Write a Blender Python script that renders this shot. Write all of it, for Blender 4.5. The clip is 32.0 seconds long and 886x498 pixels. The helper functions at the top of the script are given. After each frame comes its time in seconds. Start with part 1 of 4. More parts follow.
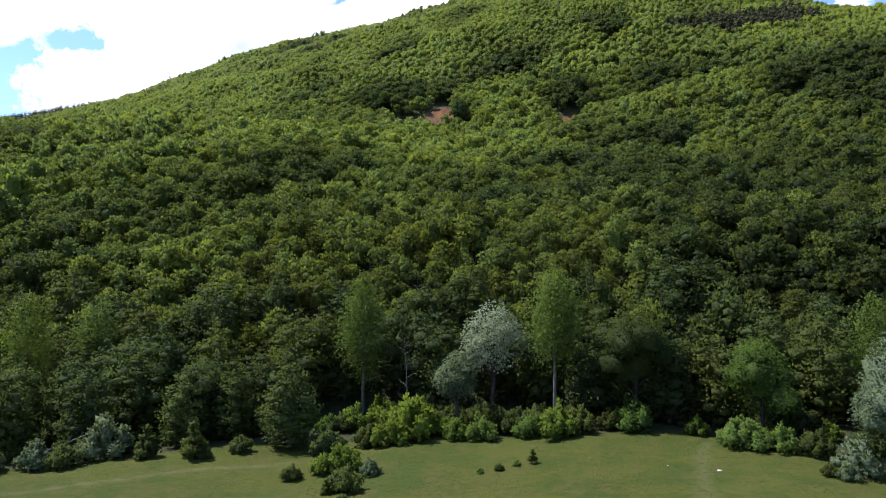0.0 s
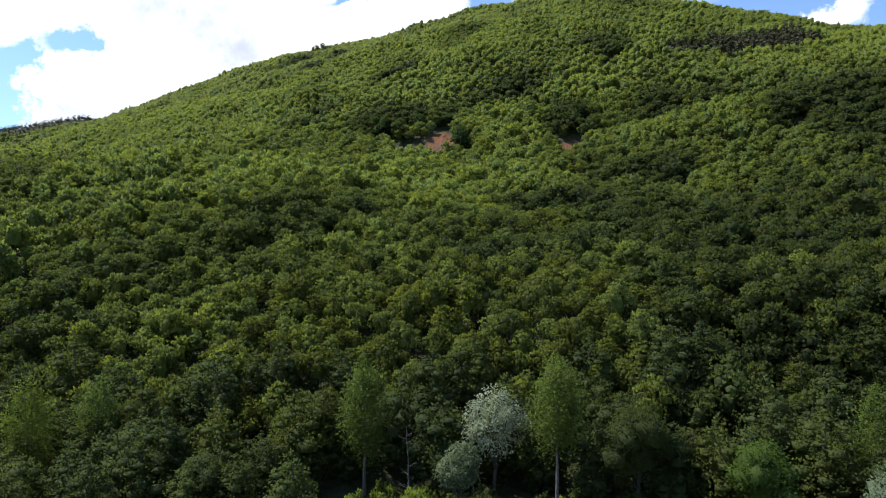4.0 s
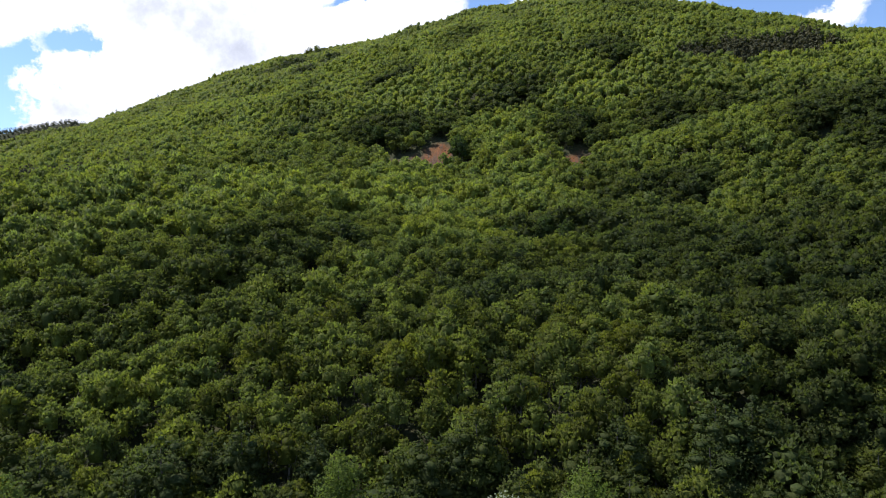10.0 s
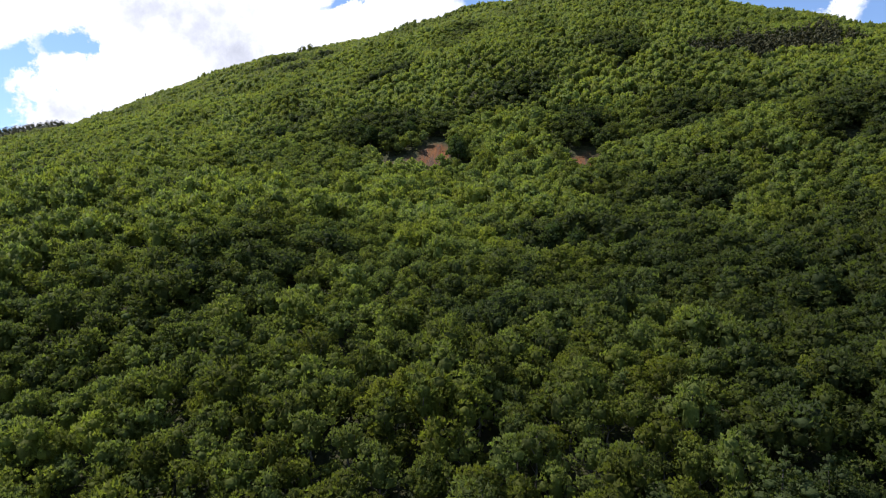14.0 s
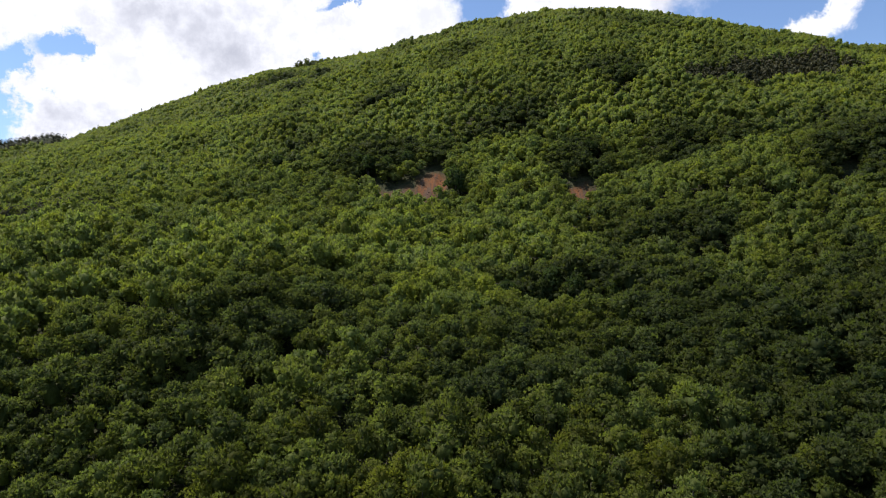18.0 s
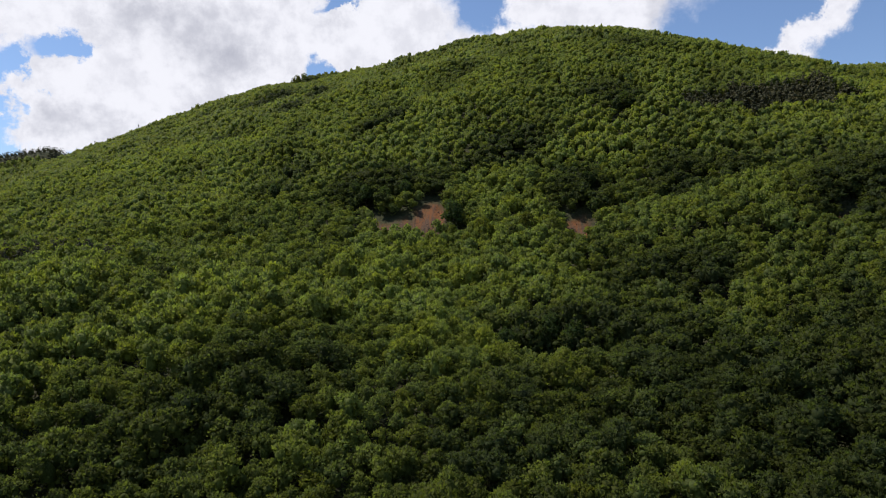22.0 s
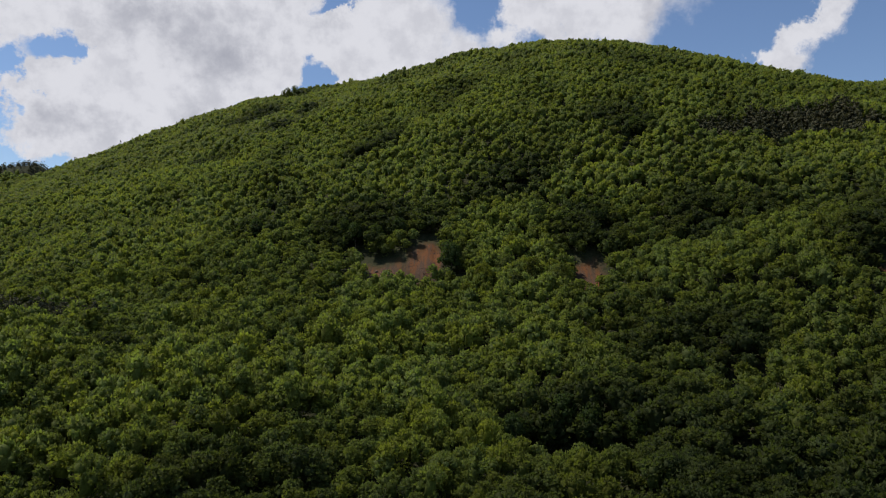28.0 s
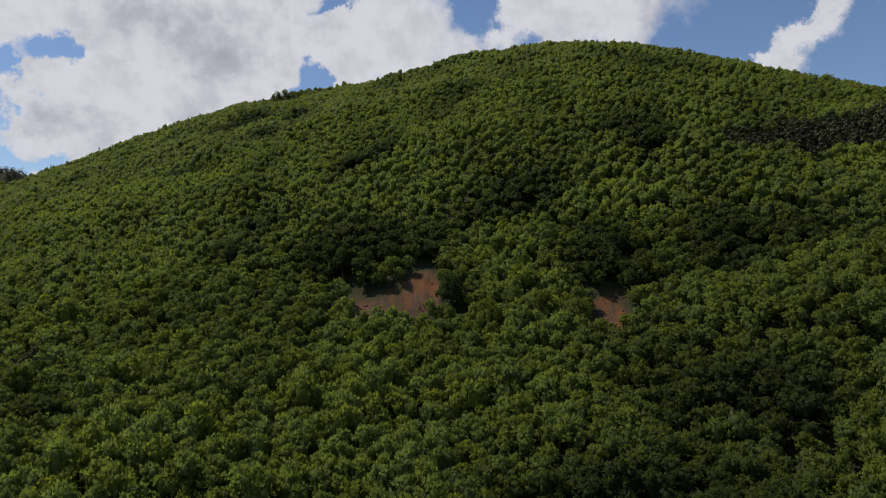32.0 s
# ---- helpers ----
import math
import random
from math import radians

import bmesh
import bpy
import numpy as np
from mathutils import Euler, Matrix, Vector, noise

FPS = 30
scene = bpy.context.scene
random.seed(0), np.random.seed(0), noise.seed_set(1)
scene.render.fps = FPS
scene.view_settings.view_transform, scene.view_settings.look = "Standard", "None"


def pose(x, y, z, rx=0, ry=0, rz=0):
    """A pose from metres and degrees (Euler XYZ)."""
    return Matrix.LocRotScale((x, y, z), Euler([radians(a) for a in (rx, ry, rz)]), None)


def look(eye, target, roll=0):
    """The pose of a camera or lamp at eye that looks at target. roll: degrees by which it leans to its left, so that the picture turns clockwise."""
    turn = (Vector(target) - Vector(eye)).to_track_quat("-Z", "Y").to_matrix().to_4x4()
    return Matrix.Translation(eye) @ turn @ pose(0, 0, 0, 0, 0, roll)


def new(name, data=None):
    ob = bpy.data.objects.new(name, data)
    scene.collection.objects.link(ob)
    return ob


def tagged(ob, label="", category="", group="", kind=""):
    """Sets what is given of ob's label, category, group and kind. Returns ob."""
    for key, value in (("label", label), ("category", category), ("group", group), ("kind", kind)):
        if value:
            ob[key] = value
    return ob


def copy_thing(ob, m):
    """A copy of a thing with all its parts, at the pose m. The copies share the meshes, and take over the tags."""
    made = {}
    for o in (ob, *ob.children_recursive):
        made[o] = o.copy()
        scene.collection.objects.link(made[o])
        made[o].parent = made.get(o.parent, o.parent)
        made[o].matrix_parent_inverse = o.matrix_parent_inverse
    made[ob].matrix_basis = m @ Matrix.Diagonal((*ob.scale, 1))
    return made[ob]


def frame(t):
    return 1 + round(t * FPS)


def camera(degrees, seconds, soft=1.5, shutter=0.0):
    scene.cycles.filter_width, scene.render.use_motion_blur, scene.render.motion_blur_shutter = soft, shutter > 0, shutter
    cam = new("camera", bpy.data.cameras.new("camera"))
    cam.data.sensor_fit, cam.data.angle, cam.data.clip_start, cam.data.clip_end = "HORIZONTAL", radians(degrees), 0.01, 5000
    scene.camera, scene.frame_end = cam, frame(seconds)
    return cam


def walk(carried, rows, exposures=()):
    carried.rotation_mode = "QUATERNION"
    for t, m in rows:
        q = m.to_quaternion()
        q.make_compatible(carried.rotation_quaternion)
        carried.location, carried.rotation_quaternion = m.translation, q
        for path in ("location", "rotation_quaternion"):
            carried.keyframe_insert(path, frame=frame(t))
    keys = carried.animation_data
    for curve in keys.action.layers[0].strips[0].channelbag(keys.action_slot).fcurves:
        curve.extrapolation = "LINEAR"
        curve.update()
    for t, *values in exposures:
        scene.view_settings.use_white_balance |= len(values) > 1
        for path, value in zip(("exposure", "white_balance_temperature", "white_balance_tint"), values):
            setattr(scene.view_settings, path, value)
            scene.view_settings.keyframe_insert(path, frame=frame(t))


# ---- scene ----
cam = camera(64.9, 32.0, soft=0.7)
METRES, EYE, TILT, LEAN, TURN = 175.0, 24.0, 1.0, 0.0, 0.0
ROWS = [
    (0.0, 0.0, 0.0, 0.0, 0.0, 0.0, -0.0),
    (0.5, -0.0003, 0.0003, 0.01, 0.0, 0.01, 0.0),
    (1.0, -0.0007, 0.0008, 0.02, -0.0, 0.02, -0.01),
    (1.5, -0.0011, 0.0012, 0.0301, 0.0, 0.03, 0.0),
    (2.0, -0.001, 0.0016, 0.04, -0.0, 0.04, -0.01),
    (2.5, -0.001, 0.0018, 0.0498, -0.0, 0.04, -0.01),
    (3.0, -0.0015, 0.0023, 0.0599, -0.01, 0.05, -0.02),
    (3.5, -0.0016, 0.0024, 0.0699, 0.0, 0.05, -0.01),
    (5.5, -0.0023, 0.0078, 0.1103, 0.0, 0.05, 0.01),
    (6.0, -0.0026, 0.0138, 0.1201, -0.0, 0.05, 0.0),
    (6.5, -0.003, 0.0222, 0.1292, -0.01, 0.05, -0.0),
    (7.0, -0.003, 0.0324, 0.1353, -0.02, 0.06, 0.0),
    (7.5, -0.0028, 0.0442, 0.1363, -0.03, 0.06, 0.01),
    (8.0, -0.0023, 0.0591, 0.136, -0.04, 0.06, 0.0),
    (8.5, -0.0017, 0.078, 0.1352, -0.07, 0.07, 0.0),
    (9.0, -0.001, 0.0997, 0.1346, -0.09, 0.08, 0.01),
    (9.5, -0.0004, 0.1227, 0.1343, -0.12, 0.09, 0.01),
    (10.0, 0.0002, 0.1465, 0.1341, -0.15, 0.1, 0.02),
    (10.5, 0.0006, 0.1709, 0.1335, -0.16, 0.11, 0.01),
    (11.0, 0.0007, 0.1955, 0.133, -0.19, 0.1, 0.02),
    (11.5, 0.0005, 0.221, 0.1322, -0.23, 0.13, 0.03),
    (12.0, 0.0003, 0.2453, 0.1328, -0.26, 0.18, 0.03),
    (12.5, 0.0004, 0.265, 0.1337, -0.29, 0.21, 0.02),
    (13.0, 0.0009, 0.2764, 0.1361, -0.32, 0.24, 0.04),
    (13.5, 0.0006, 0.2802, 0.1417, -0.35, 0.26, 0.03),
    (14.0, 0.0005, 0.2805, 0.1494, -0.37, 0.29, 0.03),
    (14.5, 0.0005, 0.2811, 0.1581, -0.4, 0.32, 0.03),
    (16.5, -0.0007, 0.2826, 0.1975, -0.56, 0.38, 0.04),
    (17.0, -0.0012, 0.283, 0.2077, -0.59, 0.39, 0.04),
    (17.5, -0.0014, 0.2833, 0.2176, -0.61, 0.41, 0.05),
    (18.0, -0.0018, 0.2835, 0.2279, -0.65, 0.43, 0.04),
    (18.5, -0.0016, 0.2841, 0.2384, -0.67, 0.44, 0.04),
    (19.0, -0.0016, 0.2842, 0.2491, -0.69, 0.45, 0.05),
    (19.5, -0.0019, 0.285, 0.2593, -0.72, 0.48, 0.07),
    (20.0, -0.002, 0.2852, 0.2698, -0.75, 0.49, 0.07),
    (20.5, -0.0021, 0.2856, 0.2803, -0.78, 0.5, 0.06),
    (21.0, -0.0024, 0.2861, 0.2904, -0.81, 0.52, 0.06),
    (21.5, -0.0029, 0.2864, 0.3005, -0.84, 0.53, 0.08),
    (22.0, -0.0034, 0.287, 0.3106, -0.86, 0.56, 0.09),
    (22.5, -0.0033, 0.2873, 0.3211, -0.87, 0.58, 0.09),
    (23.0, -0.0038, 0.288, 0.3316, -0.89, 0.61, 0.1),
    (23.5, -0.0042, 0.2911, 0.3417, -0.92, 0.63, 0.1),
    (24.0, -0.0045, 0.2975, 0.3515, -0.95, 0.64, 0.09),
    (24.5, -0.0043, 0.3077, 0.3607, -0.96, 0.64, 0.1),
    (25.0, -0.0044, 0.3223, 0.3693, -1.0, 0.65, 0.09),
    (25.5, -0.0042, 0.3402, 0.3776, -1.03, 0.67, 0.09),
    (27.5, -0.0035, 0.43, 0.413, -1.2, 0.67, 0.04),
    (28.0, -0.003, 0.4527, 0.4214, -1.21, 0.69, 0.03),
    (28.5, -0.0031, 0.4774, 0.4304, -1.25, 0.69, 0.03),
    (29.0, -0.0025, 0.5023, 0.4398, -1.25, 0.71, 0.03),
    (29.5, -0.0026, 0.5281, 0.4485, -1.3, 0.71, 0.0),
    (30.0, -0.003, 0.5543, 0.4576, -1.34, 0.71, -0.01),
    (30.5, -0.0022, 0.581, 0.4659, -1.34, 0.73, 0.01),
    (31.0, -0.0023, 0.6073, 0.4751, -1.38, 0.74, 0.01),
    (31.5, -0.0013, 0.6341, 0.483, -1.39, 0.75, -0.01),
    (32.0, -0.001, 0.6605, 0.4887, -1.41, 0.77, -0.02),
]
EXPOSURES = [(0.0, 0.80, 5680, 14), (6.0, 0.53, 5800, 14), (14.0, 0.46, 6000, 15), (20.0, 0.10, 6150, 15), (25.0, -0.22, 6200, 14), (32.0, -0.52, 6180, 14)]
walk(cam, [(t, pose(0, 0, EYE, TILT, LEAN, TURN) @ pose(METRES * x, METRES * y, METRES * z, 90 + pitch, roll, yaw)) for t, x, y, z, yaw, pitch, roll in ROWS], EXPOSURES)

# ---- light: sky, clouds and sun ----
SUN_AZ, SUN_EL = radians(-72), radians(60)   # azimuth from straight ahead (+y), to the right
world = bpy.data.worlds.new("sky")
scene.world = world
world.use_nodes = True


class Nodes:
    """Small helper to write node trees."""

    def __init__(self, tree):
        self.tree = tree
        tree.nodes.clear()

    def add(self, kind):
        return self.tree.nodes.new(kind)

    def attribute(self, name):
        node = self.add("ShaderNodeAttribute")
        node.attribute_name = name
        return node.outputs["Fac"]

    def link(self, a, b):
        self.tree.links.new(a, b)

    def put(self, socket, value):
        if isinstance(value, bpy.types.NodeSocket):
            self.link(value, socket)
        else:
            socket.default_value = value

    def math(self, op, a, b=0.0, c=0.0, clamp=False):
        node = self.add("ShaderNodeMath")
        node.operation, node.use_clamp = op, clamp
        for k, v in enumerate((a, b, c)):
            self.put(node.inputs[k], v)
        return node.outputs[0]

    def mix(self, fac, a, b, blend="MIX"):
        node = self.add("ShaderNodeMix")
        node.data_type, node.blend_type = "RGBA", blend
        self.put(node.inputs[0], fac)
        self.put(node.inputs[6], a if isinstance(a, bpy.types.NodeSocket) else (*a, 1.0))
        self.put(node.inputs[7], b if isinstance(b, bpy.types.NodeSocket) else (*b, 1.0))
        return node.outputs[2]

    def noise(self, vector, scale, detail=3.0, rough=0.55, out=0):
        node = self.add("ShaderNodeTexNoise")
        if vector is not None:
            self.link(vector, node.inputs["Vector"])
        node.inputs["Scale"].default_value = scale
        node.inputs["Detail"].default_value = detail
        node.inputs["Roughness"].default_value = rough
        return node.outputs[out]

    def ramp(self, value, lo, hi):
        node = self.add("ShaderNodeMapRange")
        node.interpolation_type = "SMOOTHSTEP"
        self.put(node.inputs[0], value)
        node.inputs[1].default_value, node.inputs[2].default_value = lo, hi
        return node.outputs[0]


def build_sky():
    n = Nodes(world.node_tree)
    sky = n.add("ShaderNodeTexSky")
    sky.sky_type, sky.sun_disc, sky.sun_elevation, sky.sun_rotation = "NISHITA", False, SUN_EL, SUN_AZ
    sky.altitude, sky.air_density, sky.dust_density, sky.ozone_density = 600, 1.0, 0.25, 2.5
    coords = n.add("ShaderNodeTexCoord").outputs["Generated"]
    sep = n.add("ShaderNodeSeparateXYZ")
    n.link(coords, sep.inputs[0])
    x, y, z = sep.outputs
    warp = n.add("ShaderNodeSeparateColor")
    n.link(n.noise(coords, 13.0, 7.0, 0.62, 1), warp.inputs[0])
    az = n.math("MULTIPLY_ADD", n.math("SUBTRACT", warp.outputs[0], 0.5), 0.17, n.math("ARCTAN2", x, y))
    el = n.math("MULTIPLY_ADD", n.math("SUBTRACT", warp.outputs[1], 0.5), 0.12, n.math("ARCSINE", z))
    # billows that bend the outlines of the clouds
    wob = n.noise(coords, 9.0, 7.0, 0.6)
    fine = n.noise(coords, 26.0, 6.0, 0.62)
    # cloud banks (azimuth, elevation, half width, half height, weight), radians; negative ones are blue gaps
    banks = CLOUDS
    total = n.math("MULTIPLY_ADD", n.noise(coords, 2.2, 4.0, 0.5), 1.2, -0.78)
    for a, e, wa, we, weight in banks:
        da = n.math("DIVIDE", n.math("SUBTRACT", az, a), wa)
        de = n.math("DIVIDE", n.math("SUBTRACT", el, e), we)
        r2 = n.math("ADD", n.math("MULTIPLY", da, da), n.math("MULTIPLY", de, de))
        g = n.math("EXPONENT", n.math("MULTIPLY", r2, -1.0))
        total = n.math("MULTIPLY_ADD", g, weight, total)
    total = n.math("MULTIPLY_ADD", n.math("SUBTRACT", wob, 0.5), 1.7, total)
    total = n.math("MULTIPLY_ADD", n.math("SUBTRACT", fine, 0.5), 1.5, total)
    cover = n.ramp(total, -0.10, 0.55)
    shade = n.math("MULTIPLY_ADD", n.noise(coords, 6.0, 8.0, 0.60), 0.75, n.math("MULTIPLY", total, 0.04))
    for a, e, wa, we, weight in GREY:
        da = n.math("DIVIDE", n.math("SUBTRACT", az, a), wa)
        de = n.math("DIVIDE", n.math("SUBTRACT", el, e), we)
        r2 = n.math("ADD", n.math("MULTIPLY", da, da), n.math("MULTIPLY", de, de))
        shade = n.math("MULTIPLY_ADD", n.math("EXPONENT", n.math("MULTIPLY", r2, -1.0)), weight, shade)
    grey = n.ramp(shade, 0.44, 0.72)
    white = n.mix(grey, (1.24, 1.24, 1.24), (0.46, 0.48, 0.55))
    puffs = n.ramp(n.noise(coords, 24.0, 6.0, 0.6), 0.40, 0.66)
    white = n.mix(n.math("MULTIPLY", puffs, 0.40), white, (0.74, 0.75, 0.80))
    bg_sky = n.add("ShaderNodeBackground")
    n.link(sky.outputs[0], bg_sky.inputs[0])
    bg_sky.inputs[1].default_value = SKY
    bg_cloud = n.add("ShaderNodeBackground")
    n.link(white, bg_cloud.inputs[0])
    bg_cloud.inputs[1].default_value = CLOUD
    mixer = n.add("ShaderNodeMixShader")
    n.link(cover, mixer.inputs[0])
    n.link(bg_sky.outputs[0], mixer.inputs[1])
    n.link(bg_cloud.outputs[0], mixer.inputs[2])
    out = n.add("ShaderNodeOutputWorld")
    n.link(mixer.outputs[0], out.inputs[0])


SKY, CLOUD = 0.134, 0.76
CLOUDS = [
    (-0.42, 0.27, 0.30, 0.16, 1.35), (-0.09, 0.33, 0.13, 0.08, 1.15), (0.236, 0.365, 0.12, 0.065, 1.55),
    (0.527, 0.322, 0.034, 0.026, 1.5), (0.507, 0.290, 0.034, 0.024, 1.2), (0.474, 0.262, 0.034, 0.022, 1.5), (0.49, 0.31, 0.16, 0.12, -0.75),
    (-0.479, 0.266, 0.030, 0.022, -2.1), (-0.540, 0.248, 0.028, 0.030, -1.6), (-0.585, 0.20, 0.035, 0.06, -1.6), (-0.475, 0.235, 0.05, 0.05, 0.7), (-0.180, 0.262, 0.022, 0.020, -1.8),
    (-0.133, 0.368, 0.035, 0.010, -1.6), (0.062, 0.366, 0.028, 0.028, -2.2), (-0.52, 0.128, 0.12, 0.012, -1.2),
]
GREY = [(-0.37, 0.315, 0.12, 0.035, 0.15), (-0.29, 0.275, 0.08, 0.02, 0.08), (-0.49, 0.185, 0.08, 0.03, 0.14), (0.20, 0.40, 0.10, 0.03, 0.10)]   # the shaded bellies of the clouds
build_sky()
sun = new("sun", bpy.data.lights.new("sun", "SUN"))
sun.data.energy, sun.data.angle, sun.data.color = 4.8, radians(0.6), (1.0, 0.94, 0.84)
sun.matrix_world = look((0, 0, 500), (-math.sin(SUN_AZ) * math.cos(SUN_EL), -math.cos(SUN_AZ) * math.cos(SUN_EL), 500 - math.sin(SUN_EL)))


# ---- materials ----
def material(name):
    mat = bpy.data.materials.new(name)
    mat.use_nodes = True
    return mat, Nodes(mat.node_tree)


def leaf(name, dark, light, tone="object", through_light=0.54, rough=0.6, fine=2.6, bumps=0.12, gloss=0.08):
    """Foliage: thin leaf blades that let light through, varied from tree to tree and from blade to blade."""
    mat, n = material(name)
    geo = n.add("ShaderNodeNewGeometry")
    per_tree = n.add("ShaderNodeObjectInfo").outputs["Random"] if tone == "object" else n.attribute("tone")
    other = n.math("FRACT", n.math("MULTIPLY", per_tree, 91.7)) if tone == "object" else n.attribute("hue")
    blade = n.attribute("tint")
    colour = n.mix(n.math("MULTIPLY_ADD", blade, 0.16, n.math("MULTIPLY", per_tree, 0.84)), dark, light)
    grain = n.noise(geo.outputs["Position"], fine, 3.0, 0.65)
    speck = n.ramp(n.math("MULTIPLY_ADD", n.noise(geo.outputs["Position"], fine * 0.3, 2.0, 0.5), 0.8, grain), 0.65, 1.15)
    hue = n.add("ShaderNodeHueSaturation")
    n.put(hue.inputs["Hue"], n.math("ADD", n.math("MULTIPLY_ADD", blade, 0.014, 0.486), n.math("MULTIPLY", other, 0.026)))
    n.put(hue.inputs["Saturation"], n.math("MULTIPLY_ADD", other, -0.16, 1.06))
    n.put(hue.inputs["Value"], n.math("MULTIPLY_ADD", speck, 0.45, 0.78))
    n.link(colour, hue.inputs["Color"])
    surf = n.add("ShaderNodeBsdfPrincipled")
    n.link(hue.outputs[0], surf.inputs["Base Color"])
    surf.inputs["Roughness"].default_value = rough
    surf.inputs["Specular IOR Level"].default_value = gloss
    bump = n.add("ShaderNodeBump")
    bump.inputs["Strength"].default_value, bump.inputs["Distance"].default_value = 1.0, bumps
    n.link(grain, bump.inputs["Height"])
    n.link(bump.outputs[0], surf.inputs["Normal"])
    glow = n.add("ShaderNodeBsdfTranslucent")
    n.link(n.mix(1.0, hue.outputs[0], (1.12, 1.22, 0.62), "MULTIPLY"), glow.inputs[0])
    both = n.add("ShaderNodeMixShader")
    both.inputs[0].default_value = through_light
    n.link(surf.outputs[0], both.inputs[1])
    n.link(glow.outputs[0], both.inputs[2])
    n.link(both.outputs[0], n.add("ShaderNodeOutputMaterial").inputs[0])
    return mat


def bark(name, dark, light, scale=3.0):
    mat, n = material(name)
    pos = n.add("ShaderNodeTexCoord").outputs["Object"]
    stretch = n.add("ShaderNodeMapping")
    stretch.inputs["Scale"].default_value = (1, 1, 0.25)
    n.link(pos, stretch.inputs[0])
    f = n.noise(stretch.outputs[0], scale * 3, 6.0, 0.65)
    surf = n.add("ShaderNodeBsdfPrincipled")
    n.link(n.mix(n.ramp(f, 0.35, 0.65), dark, light), surf.inputs["Base Color"])
    surf.inputs["Roughness"].default_value = 0.9
    bump = n.add("ShaderNodeBump")
    bump.inputs["Strength"].default_value = 0.6
    n.link(f, bump.inputs["Height"])
    n.link(bump.outputs[0], surf.inputs["Normal"])
    n.link(surf.outputs[0], n.add("ShaderNodeOutputMaterial").inputs[0])
    return mat


LEAF_OAK = leaf("oak_leaves", (0.064, 0.073, 0.016), (0.152, 0.168, 0.030))
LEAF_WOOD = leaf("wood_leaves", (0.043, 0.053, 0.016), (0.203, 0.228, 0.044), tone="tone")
LEAF_ALDER = leaf("alder_leaves", (0.050, 0.063, 0.020), (0.096, 0.112, 0.030), fine=3.5)
# darker copy of the oak leaves, with the shade of hollows in its colour
LEAF_SHADE = leaf("shaded_oak_leaves", (0.026, 0.040, 0.010), (0.062, 0.084, 0.018))
LEAF_POPLAR = leaf("poplar_leaves", (0.104, 0.130, 0.024), (0.134, 0.162, 0.029), fine=4.2, rough=0.45)
LEAF_WILLOW = leaf("silver_willow_leaves", (0.21, 0.235, 0.145), (0.33, 0.355, 0.24), fine=4.2, through_light=0.22)
LEAF_GREY = leaf("grey_willow_leaves", (0.072, 0.095, 0.046), (0.125, 0.150, 0.076), fine=4.2, through_light=0.25)
LEAF_BUSH = leaf("bush_leaves", (0.078, 0.115, 0.020), (0.142, 0.180, 0.034), fine=4.2)
LEAF_PINE = leaf("pine_needles", (0.056, 0.057, 0.033), (0.086, 0.082, 0.046), tone="tone", through_light=0.2, gloss=0.03)
LEAF_GRASS = leaf("grass_blades", (0.054, 0.076, 0.009), (0.084, 0.100, 0.015), through_light=0.4)
LEAF_DRY = leaf("dry_grass_blades", (0.070, 0.070, 0.020), (0.105, 0.098, 0.032), through_light=0.5)
STONE = bark("pale_stone", (0.35, 0.33, 0.30), (0.6, 0.58, 0.55), 1.0)
RUBBLE = bark("scree_stones", (0.075, 0.045, 0.03), (0.16, 0.105, 0.075), 0.6)
BARK = bark("grey_brown_bark", (0.05, 0.042, 0.032), (0.17, 0.145, 0.115))
BARK_DARK = bark("dark_willow_bark", (0.018, 0.015, 0.012), (0.06, 0.05, 0.04))
BARK_PALE = bark("pale_poplar_bark", (0.06, 0.050, 0.040), (0.15, 0.13, 0.105))
BARK_DEAD = bark("dead_wood", (0.06, 0.05, 0.042), (0.15, 0.13, 0.11))


